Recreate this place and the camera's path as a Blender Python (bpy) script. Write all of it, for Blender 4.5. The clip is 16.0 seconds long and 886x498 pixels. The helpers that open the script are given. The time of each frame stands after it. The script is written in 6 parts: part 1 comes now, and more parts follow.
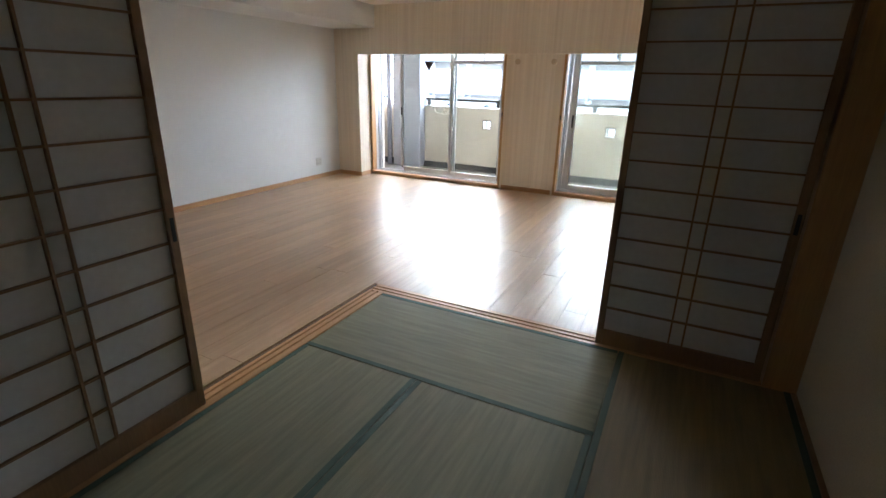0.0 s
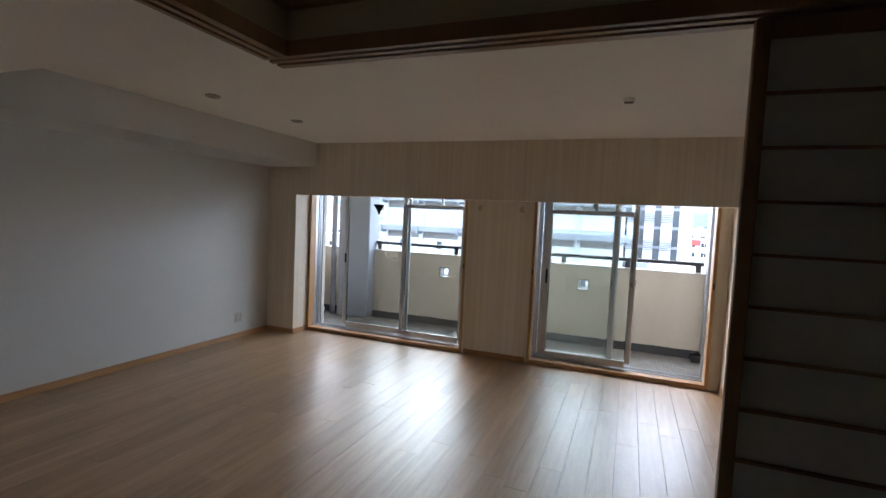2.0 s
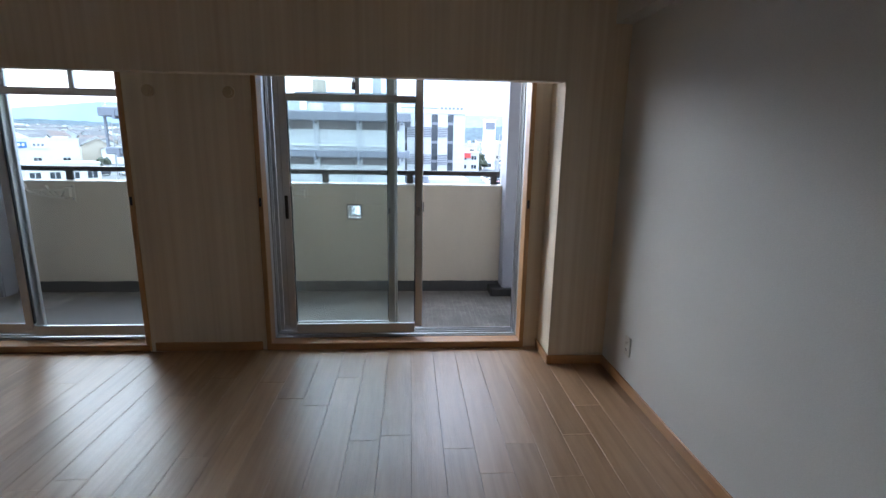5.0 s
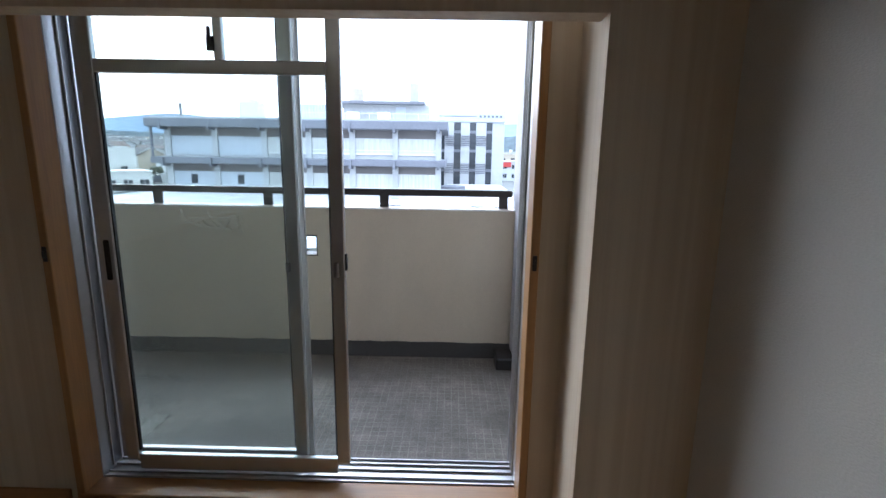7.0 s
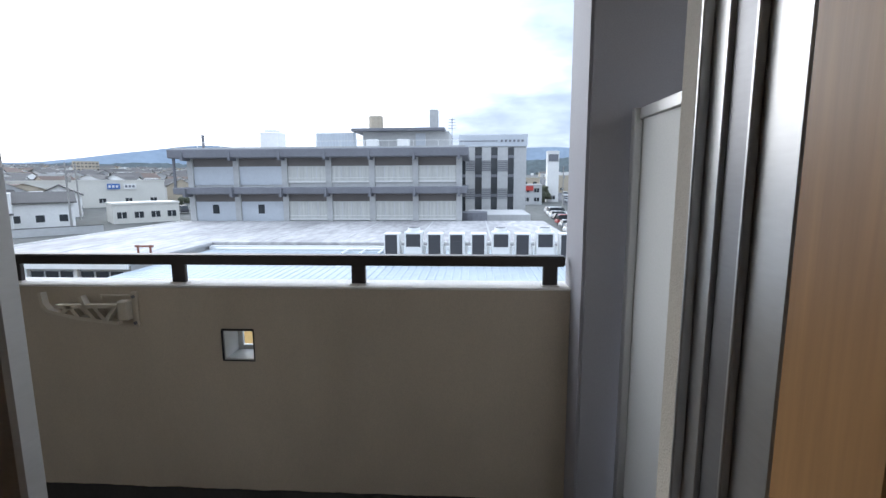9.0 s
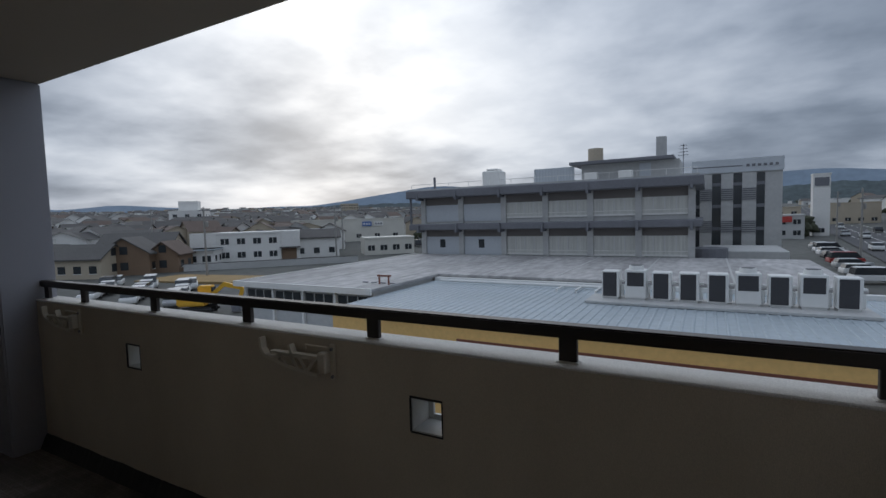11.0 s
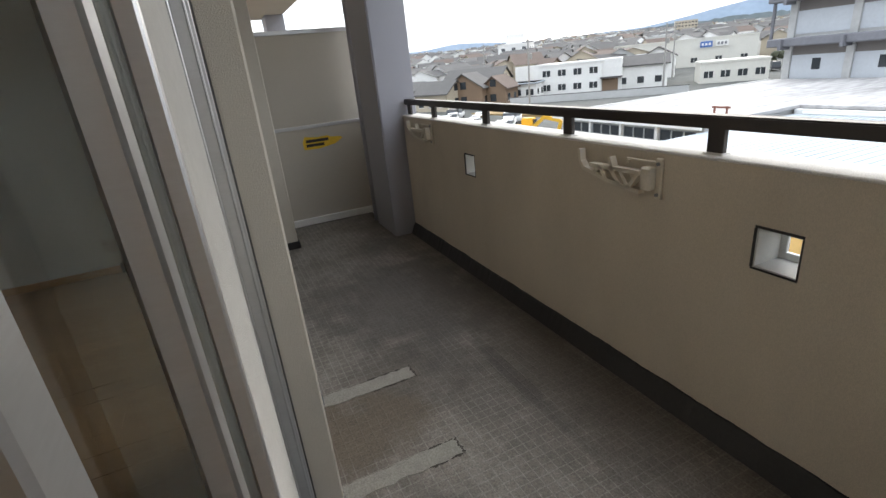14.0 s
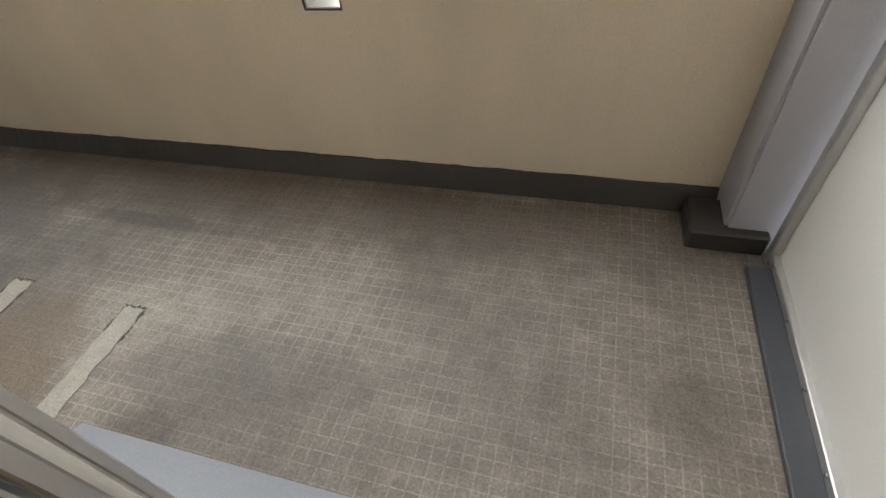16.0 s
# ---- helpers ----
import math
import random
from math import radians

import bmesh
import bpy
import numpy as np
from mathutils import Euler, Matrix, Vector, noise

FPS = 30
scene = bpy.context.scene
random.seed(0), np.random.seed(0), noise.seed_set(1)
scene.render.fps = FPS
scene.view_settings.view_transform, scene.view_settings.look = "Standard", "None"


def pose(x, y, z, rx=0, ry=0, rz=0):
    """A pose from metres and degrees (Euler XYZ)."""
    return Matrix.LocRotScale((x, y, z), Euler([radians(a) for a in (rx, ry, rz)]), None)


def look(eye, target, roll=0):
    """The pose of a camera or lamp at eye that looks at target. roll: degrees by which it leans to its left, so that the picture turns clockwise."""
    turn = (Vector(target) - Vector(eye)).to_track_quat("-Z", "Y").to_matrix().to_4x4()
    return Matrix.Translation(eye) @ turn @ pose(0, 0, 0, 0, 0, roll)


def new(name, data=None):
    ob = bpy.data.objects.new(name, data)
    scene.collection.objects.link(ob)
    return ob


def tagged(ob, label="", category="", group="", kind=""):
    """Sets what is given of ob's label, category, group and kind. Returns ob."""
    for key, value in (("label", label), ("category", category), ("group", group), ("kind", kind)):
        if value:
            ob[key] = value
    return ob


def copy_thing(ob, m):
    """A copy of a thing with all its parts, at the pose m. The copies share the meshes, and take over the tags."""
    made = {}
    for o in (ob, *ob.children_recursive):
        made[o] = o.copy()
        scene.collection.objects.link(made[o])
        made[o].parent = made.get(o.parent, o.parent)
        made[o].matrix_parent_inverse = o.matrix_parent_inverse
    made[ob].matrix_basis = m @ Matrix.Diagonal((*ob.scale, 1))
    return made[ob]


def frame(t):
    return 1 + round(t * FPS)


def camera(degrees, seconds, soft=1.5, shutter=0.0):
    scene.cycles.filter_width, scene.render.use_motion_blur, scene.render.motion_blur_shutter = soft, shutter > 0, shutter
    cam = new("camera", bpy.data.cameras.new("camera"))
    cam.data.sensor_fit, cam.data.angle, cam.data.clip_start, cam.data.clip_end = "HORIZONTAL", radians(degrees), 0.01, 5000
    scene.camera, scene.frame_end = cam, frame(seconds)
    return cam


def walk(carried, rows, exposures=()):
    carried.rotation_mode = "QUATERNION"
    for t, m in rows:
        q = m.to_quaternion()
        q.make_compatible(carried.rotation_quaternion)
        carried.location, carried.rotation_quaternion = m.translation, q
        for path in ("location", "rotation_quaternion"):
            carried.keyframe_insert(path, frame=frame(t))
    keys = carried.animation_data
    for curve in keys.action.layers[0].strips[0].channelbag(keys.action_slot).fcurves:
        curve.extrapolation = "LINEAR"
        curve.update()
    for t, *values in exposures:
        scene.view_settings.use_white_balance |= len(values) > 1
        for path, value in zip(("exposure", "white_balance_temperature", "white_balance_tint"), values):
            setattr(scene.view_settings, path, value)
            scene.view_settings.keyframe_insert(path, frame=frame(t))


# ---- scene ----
cam = camera(85.4, 16.0)

PATH = [
    (0, (-0.716, -6.183, 1.441), (-1.553, -4.49, 0.781), 1.4),
    (0.5, (-0.785, -5.948, 1.482), (-1.693, -4.21, 1.089), 1.6),
    (1, (-0.977, -5.636, 1.547), (-1.735, -3.792, 1.388), 0.9),
    (1.5, (-1.137, -5.33, 1.556), (-1.918, -3.489, 1.53), 2.0),
    (2, (-1.279, -5.007, 1.554), (-2.0, -3.145, 1.432), 2.7),
    (2.5, (-1.363, -4.683, 1.502), (-1.723, -2.723, 1.323), 0.1),
    (3, (-1.354, -4.26, 1.502), (-1.622, -2.285, 1.336), 2.5),
    (3.5, (-1.325, -3.878, 1.468), (-1.272, -1.894, 1.223), 1.4),
    (3.7, (-1.336, -3.729, 1.479), (-1.181, -1.761, 1.153), 0.1),
    (5.8, (-1.112, -2.327, 1.374), (-0.985, -0.377, 0.946), 1.3),
    (6, (-1.023, -2.153, 1.376), (-0.894, -0.199, 0.971), 0.9),
    (6.5, (-0.912, -1.772, 1.392), (-0.713, 0.174, 0.974), -0.5),
    (7, (-0.791, -1.402, 1.406), (-0.82, 0.559, 1.016), 0.9),
    (7.5, (-0.755, -1.019, 1.416), (-0.758, 0.95, 1.069), -0.2),
    (8, (-0.751, -0.655, 1.429), (-0.703, 1.319, 1.111), -1.6),
    (10.3, (-0.78, 0.434, 1.558), (-1.513, 2.288, 1.395), -0.4),
    (10.5, (-0.798, 0.445, 1.544), (-1.632, 2.259, 1.431), -0.9),
    (11, (-0.848, 0.462, 1.542), (-1.815, 2.207, 1.406), -1.6),
    (11.5, (-0.872, 0.49, 1.544), (-2.193, 1.988, 1.429), -0.9),
    (12, (-0.916, 0.53, 1.543), (-2.483, 1.763, 1.382), -1.9),
    (12.5, (-0.945, 0.514, 1.532), (-2.67, 1.499, 1.308), -1.7),
    (13, (-0.973, 0.526, 1.487), (-2.746, 1.353, 1.075), -3.9),
    (13.5, (-0.978, 0.522, 1.443), (-2.739, 1.269, 0.858), -5.6),
    (14, (-0.968, 0.531, 1.403), (-2.685, 1.267, 0.689), -5.8),
    (14.5, (-0.959, 0.532, 1.345), (-2.477, 1.469, 0.436), -5.7),
    (15, (-0.938, 0.486, 1.29), (-2.155, 1.653, 0.199), -4.4),
    (15.5, (-0.904, 0.436, 1.285), (-1.787, 1.683, -0.029), -6.9),
    (16, (-0.867, 0.406, 1.269), (-1.37, 1.723, -0.179), -7.9),
]
EXPOSURES = [(0.0, 5.35, 5850, 10), (0.5, 5.15, 6050, 10), (1.0, 4.7, 6000, 10), (2.0, 4.0, 5800, 10), (3.0, 3.65, 5650, 10), (3.7, 3.45, 5600, 10), (5.8, 3.15, 5450, 10), (7.0, 2.95, 5600, 10), (8.2, 2.6, 5900, 10), (10.3, 0.1, 6200, 10), (11.0, -0.1, 6200, 10), (12.0, -0.45, 6400, 10), (12.5, -0.15, 6450, 10), (13.0, 0.6, 6750, 10), (13.5, 1.45, 6950, 10), (14.5, 2.4, 6950, 10), (15.0, 2.85, 7150, 10), (15.5, 3.13, 7280, 10), (16.0, 3.2, 7320, 10)]
walk(cam, [(t, look(eye, target, roll)) for t, eye, target, roll in PATH], EXPOSURES)

# ---------- world and light ----------
SUN_EL, SUN_AZ = radians(16), radians(-41)      # azimuth from +y, to the right
SUN_DIR = Vector((math.cos(SUN_EL) * math.sin(SUN_AZ), math.cos(SUN_EL) * math.cos(SUN_AZ), math.sin(SUN_EL)))


def make_world():
    w = bpy.data.worlds.new("overcast_sky")
    scene.world = w
    w.use_nodes = True
    nt = w.node_tree
    N, L = nt.nodes, nt.links
    N.clear()
    out = N.new("ShaderNodeOutputWorld")
    sky = N.new("ShaderNodeTexSky")
    sky.sky_type, sky.sun_disc = "NISHITA", False
    sky.sun_elevation, sky.sun_rotation = SUN_EL, SUN_AZ
    sky.dust_density, sky.ozone_density = 2.0, 1.5
    bg1 = N.new("ShaderNodeBackground")
    bg1.inputs[1].default_value = 0.06
    L.new(sky.outputs[0], bg1.inputs[0])
    tc = N.new("ShaderNodeTexCoord")
    sep = N.new("ShaderNodeSeparateXYZ")
    L.new(tc.outputs["Generated"], sep.inputs[0])

    def m(op, a, b=None, clamp=False):
        n = N.new("ShaderNodeMath")
        n.operation, n.use_clamp = op, clamp
        for i, v in enumerate((a, b)):
            if v is None:
                continue
            if hasattr(v, "links"):
                L.new(v, n.inputs[i])
            else:
                n.inputs[i].default_value = v
        return n.outputs[0]
    h = m("ADD", m("MAXIMUM", sep.outputs[2], 0.0), 0.19)
    cx, cy = m("DIVIDE", sep.outputs[0], h), m("DIVIDE", sep.outputs[1], h)
    comb = N.new("ShaderNodeCombineXYZ")
    L.new(cx, comb.inputs[0]), L.new(cy, comb.inputs[1])

    def clouds(scale, detail, rough, lo, hi, offset):
        mp = N.new("ShaderNodeMapping")
        mp.inputs["Location"].default_value = offset
        mp.inputs["Scale"].default_value = (scale, scale, 1)
        L.new(comb.outputs[0], mp.inputs[0])
        n = N.new("ShaderNodeTexNoise")
        n.inputs["Scale"].default_value, n.inputs["Detail"].default_value, n.inputs["Roughness"].default_value = 1.0, detail, rough
        L.new(mp.outputs[0], n.inputs[0])
        r = N.new("ShaderNodeMapRange")
        r.interpolation_type = "SMOOTHSTEP"
        r.inputs[1].default_value, r.inputs[2].default_value = lo, hi
        L.new(n.outputs[0], r.inputs[0])
        return r.outputs[0]
    big = clouds(0.75, 6, 0.5, 0.36, 0.66, (3.1, 1.7, 0))
    fine = clouds(2.8, 5, 0.5, 0.3, 0.72, (0.4, 5.2, 0))
    cover = m("ADD", m("MULTIPLY", big, 0.75), m("MULTIPLY", fine, 0.25))
    dot = N.new("ShaderNodeVectorMath")
    dot.operation = "DOT_PRODUCT"
    L.new(tc.outputs["Generated"], dot.inputs[0])
    dot.inputs[1].default_value = SUN_DIR
    near = m("POWER", m("MAXIMUM", dot.outputs["Value"], 0.0), 10.0)
    glow = m("ADD", m("MULTIPLY", near, 0.43), 0.50)
    ramp = N.new("ShaderNodeMix")
    ramp.data_type = "RGBA"
    ramp.inputs[6].default_value = (0.66, 0.79, 1.0, 1)
    ramp.inputs[7].default_value = (1.0, 0.975, 0.925, 1)
    thin = m("SUBTRACT", 1.0, cover)
    L.new(m("ADD", m("MULTIPLY", near, 0.5), m("MULTIPLY", thin, 0.45), True), ramp.inputs[0])
    shade = m("MULTIPLY", m("SUBTRACT", 1.43, m("MULTIPLY", cover, 0.88)), m("ADD", 0.95, m("MULTIPLY", m("POWER", m("MAXIMUM", sep.outputs[2], 0.0), 2.0), 1.0)))
    bg2 = N.new("ShaderNodeBackground")
    L.new(ramp.outputs[2], bg2.inputs[0])
    L.new(m("MULTIPLY", glow, shade), bg2.inputs[1])
    mix = N.new("ShaderNodeMixShader")
    mix.inputs[0].default_value = 0.94
    L.new(bg1.outputs[0], mix.inputs[1]), L.new(bg2.outputs[0], mix.inputs[2])
    L.new(mix.outputs[0], out.inputs[0])


make_world()
sun = new("sun", bpy.data.lights.new("sun", "SUN"))
sun.data.energy, sun.data.angle, sun.data.color = 0.5, radians(95), (1.0, 0.97, 0.93)
sun.matrix_world = look(SUN_DIR * 50, (0, 0, 0))

# ---------- materials ----------


def node_kit(name):
    mt = bpy.data.materials.new(name)
    mt.use_nodes = True
    nt = mt.node_tree
    return mt, nt.nodes, nt.links, nt.nodes["Principled BSDF"]


def surface(name, base, rough=0.6, var=0.1, scale=3.0, stretch=(1, 1, 1), fine=60.0, fvar=0.06, bump=0.15, metal=0.0,
            spec=0.5, per_object=0.0, tint=None, bump_dist=0.002, coat=0.0, space="Object", rvar=0.06):
    """A painted or natural surface: base colour varied at two scales, with fine relief."""
    mt, N, L, p = node_kit(name)
    tc = N.new("ShaderNodeTexCoord")
    mp = N.new("ShaderNodeMapping")
    mp.inputs["Scale"].default_value = stretch
    L.new(tc.outputs[space], mp.inputs[0])
    n1, n2 = N.new("ShaderNodeTexNoise"), N.new("ShaderNodeTexNoise")
    for n, s, d in ((n1, scale, 4), (n2, fine, 3)):
        n.inputs["Scale"].default_value, n.inputs["Detail"].default_value = s, d
        L.new(mp.outputs[0], n.inputs[0])
    dark = tuple(c * (1 - 1.6 * var) for c in base[:3]) + (1,)
    light = tuple(min(1, c * (1 + 1.6 * var)) for c in base[:3]) + (1,)
    if tint:
        dark = tuple(tint) + (1,)
    mix = N.new("ShaderNodeMix")
    mix.data_type = "RGBA"
    mix.inputs[6].default_value, mix.inputs[7].default_value = dark, light
    L.new(n1.outputs[0], mix.inputs[0])
    hsv = N.new("ShaderNodeHueSaturation")
    mr = N.new("ShaderNodeMapRange")
    mr.inputs[1].default_value, mr.inputs[2].default_value = 0.25, 0.75
    mr.inputs[3].default_value, mr.inputs[4].default_value = 1 - fvar, 1 + fvar
    L.new(n2.outputs[0], mr.inputs[0])
    val = mr.outputs[0]
    if per_object:
        oi = N.new("ShaderNodeObjectInfo")
        m2 = N.new("ShaderNodeMapRange")
        m2.inputs[3].default_value, m2.inputs[4].default_value = 1 - per_object, 1 + per_object
        L.new(oi.outputs["Random"], m2.inputs[0])
        mu = N.new("ShaderNodeMath")
        mu.operation = "MULTIPLY"
        L.new(val, mu.inputs[0]), L.new(m2.outputs[0], mu.inputs[1])
        val = mu.outputs[0]
        add = N.new("ShaderNodeVectorMath")
        add.operation = "ADD"
        off = N.new("ShaderNodeVectorMath")
        off.operation = "SCALE"
        off.inputs[0].default_value = (7.3, 11.1, 3.7)
        L.new(oi.outputs["Random"], off.inputs["Scale"])
        L.new(tc.outputs[space], add.inputs[0]), L.new(off.outputs[0], add.inputs[1])
        L.new(add.outputs[0], mp.inputs[0])
    L.new(mix.outputs[2], hsv.inputs["Color"]), L.new(val, hsv.inputs["Value"])
    L.new(hsv.outputs[0], p.inputs["Base Color"])
    rr = N.new("ShaderNodeMapRange")
    rr.inputs[3].default_value, rr.inputs[4].default_value = max(0.02, rough - rvar), min(1, rough + rvar)
    L.new(n1.outputs[0], rr.inputs[0]), L.new(rr.outputs[0], p.inputs["Roughness"])
    p.inputs["Metallic"].default_value = metal
    p.inputs["Specular IOR Level"].default_value = spec
    p.inputs["Coat Weight"].default_value = coat
    if bump:
        b = N.new("ShaderNodeBump")
        b.inputs["Strength"].default_value, b.inputs["Distance"].default_value = bump, bump_dist
        L.new(n2.outputs[0], b.inputs["Height"]), L.new(b.outputs[0], p.inputs["Normal"])
    return mt


def wood_floor():
    mt, N, L, p = node_kit("oak_floor")
    tc, oi = N.new("ShaderNodeTexCoord"), N.new("ShaderNodeObjectInfo")
    off = N.new("ShaderNodeVectorMath")
    off.operation = "SCALE"
    off.inputs[0].default_value = (13.0, 29.0, 5.0)
    L.new(oi.outputs["Random"], off.inputs["Scale"])
    add = N.new("ShaderNodeVectorMath")
    add.operation = "ADD"
    L.new(tc.outputs["Object"], add.inputs[0]), L.new(off.outputs[0], add.inputs[1])
    mp = N.new("ShaderNodeMapping")
    mp.inputs["Scale"].default_value = (26, 1.6, 1)
    L.new(add.outputs[0], mp.inputs[0])
    n1 = N.new("ShaderNodeTexNoise")
    n1.inputs["Scale"].default_value, n1.inputs["Detail"].default_value, n1.inputs["Distortion"].default_value = 1.0, 5, 0.8
    L.new(mp.outputs[0], n1.inputs[0])
    mp2 = N.new("ShaderNodeMapping")
    mp2.inputs["Scale"].default_value = (220, 9, 1)
    L.new(add.outputs[0], mp2.inputs[0])
    n2 = N.new("ShaderNodeTexNoise")
    n2.inputs["Scale"].default_value, n2.inputs["Detail"].default_value = 1.0, 3
    L.new(mp2.outputs[0], n2.inputs[0])
    cr = N.new("ShaderNodeValToRGB")
    cr.color_ramp.elements[0].position, cr.color_ramp.elements[0].color = 0.3, (0.315, 0.185, 0.092, 1)
    cr.color_ramp.elements[1].position, cr.color_ramp.elements[1].color = 0.72, (0.44, 0.282, 0.158, 1)
    L.new(n1.outputs[0], cr.inputs[0])
    hsv = N.new("ShaderNodeHueSaturation")
    m2 = N.new("ShaderNodeMapRange")
    m2.inputs[3].default_value, m2.inputs[4].default_value = 0.88, 1.1
    L.new(oi.outputs["Random"], m2.inputs[0])
    L.new(cr.outputs[0], hsv.inputs["Color"]), L.new(m2.outputs[0], hsv.inputs["Value"])
    L.new(hsv.outputs[0], p.inputs["Base Color"])
    rr = N.new("ShaderNodeMapRange")
    rr.inputs[3].default_value, rr.inputs[4].default_value = 0.26, 0.46
    L.new(n1.outputs[0], rr.inputs[0]), L.new(rr.outputs[0], p.inputs["Roughness"])
    p.inputs["Specular IOR Level"].default_value = 0.72
    b = N.new("ShaderNodeBump")
    b.inputs["Strength"].default_value, b.inputs["Distance"].default_value = 0.3, 0.0016
    L.new(n2.outputs[0], b.inputs["Height"])
    # slow waves in the varnish along the boards
    mp3 = N.new("ShaderNodeMapping")
    mp3.inputs["Scale"].default_value = (17, 2.6, 1)
    L.new(add.outputs[0], mp3.inputs[0])
    n3 = N.new("ShaderNodeTexNoise")
    n3.inputs["Scale"].default_value, n3.inputs["Detail"].default_value = 1.0, 2
    L.new(mp3.outputs[0], n3.inputs[0])
    b3 = N.new("ShaderNodeBump")
    b3.inputs["Strength"].default_value, b3.inputs["Distance"].default_value = 0.55, 0.004
    L.new(n3.outputs[0], b3.inputs["Height"]), L.new(b.outputs[0], b3.inputs["Normal"]), L.new(b3.outputs[0], p.inputs["Normal"])
    return mt


def striped_wallpaper():
    """Pale wood-look vinyl wallpaper with upright streaks."""
    mt, N, L, p = node_kit("wood_look_wallpaper")
    tc = N.new("ShaderNodeTexCoord")
    vals = []
    for sc, det in (((34, 34, 0.55), 3), ((9, 9, 0.25), 2), ((260, 260, 5), 2)):
        mp = N.new("ShaderNodeMapping")
        mp.inputs["Scale"].default_value = sc
        L.new(tc.outputs["Object"], mp.inputs[0])
        n = N.new("ShaderNodeTexNoise")
        n.inputs["Scale"].default_value, n.inputs["Detail"].default_value = 1.0, det
        L.new(mp.outputs[0], n.inputs[0])
        vals.append(n.outputs[0])
    a = N.new("ShaderNodeMath")
    a.operation = "MULTIPLY_ADD"
    a.inputs[1].default_value = 0.6
    L.new(vals[0], a.inputs[0])
    a2 = N.new("ShaderNodeMath")
    a2.operation = "MULTIPLY"
    a2.inputs[1].default_value = 0.4
    L.new(vals[1], a2.inputs[0]), L.new(a2.outputs[0], a.inputs[2])
    cr = N.new("ShaderNodeValToRGB")
    cr.color_ramp.elements[0].position, cr.color_ramp.elements[0].color = 0.34, (0.63, 0.52, 0.385, 1)
    cr.color_ramp.elements[1].position, cr.color_ramp.elements[1].color = 0.66, (0.75, 0.65, 0.51, 1)
    L.new(a.outputs[0], cr.inputs[0]), L.new(cr.outputs[0], p.inputs["Base Color"])
    p.inputs["Roughness"].default_value = 0.62
    b = N.new("ShaderNodeBump")
    b.inputs["Strength"].default_value, b.inputs["Distance"].default_value = 0.25, 0.001
    L.new(vals[2], b.inputs["Height"]), L.new(b.outputs[0], p.inputs["Normal"])
    return mt


def tatami_weave(name, base, along_x):
    mt, N, L, p = node_kit(name)
    tc = N.new("ShaderNodeTexCoord")
    mp = N.new("ShaderNodeMapping")
    mp.inputs["Scale"].default_value = (1, 1, 1)
    L.new(tc.outputs["Object"], mp.inputs[0])
    wv = N.new("ShaderNodeTexWave")
    wv.bands_direction = "Y" if along_x else "X"
    wv.inputs["Scale"].default_value, wv.inputs["Distortion"].default_value, wv.inputs["Detail Scale"].default_value = 55.0, 0.6, 4.0
    L.new(mp.outputs[0], wv.inputs[0])
    n = N.new("ShaderNodeTexNoise")
    n.inputs["Scale"].default_value, n.inputs["Detail"].default_value = 5.0, 5
    mp2 = N.new("ShaderNodeMapping")
    mp2.inputs["Scale"].default_value = (0.6, 9, 1) if along_x else (9, 0.6, 1)
    L.new(tc.outputs["Object"], mp2.inputs[0]), L.new(mp2.outputs[0], n.inputs[0])
    cr = N.new("ShaderNodeValToRGB")
    cr.color_ramp.elements[0].position, cr.color_ramp.elements[0].color = 0.3, tuple(c * 0.82 for c in base) + (1,)
    cr.color_ramp.elements[1].position, cr.color_ramp.elements[1].color = 0.7, tuple(min(1, c * 1.12) for c in base) + (1,)
    L.new(n.outputs[0], cr.inputs[0])
    mx = N.new("ShaderNodeMix")
    mx.data_type, mx.blend_type = "RGBA", "MULTIPLY"
    mx.inputs[0].default_value = 0.16
    L.new(cr.outputs[0], mx.inputs[6]), L.new(wv.outputs[0], mx.inputs[7])
    L.new(mx.outputs[2], p.inputs["Base Color"])
    p.inputs["Roughness"].default_value = 0.72
    p.inputs["Specular IOR Level"].default_value = 0.3
    b = N.new("ShaderNodeBump")
    b.inputs["Strength"].default_value, b.inputs["Distance"].default_value = 0.35, 0.0015
    L.new(wv.outputs[0], b.inputs["Height"]), L.new(b.outputs[0], p.inputs["Normal"])
    return mt


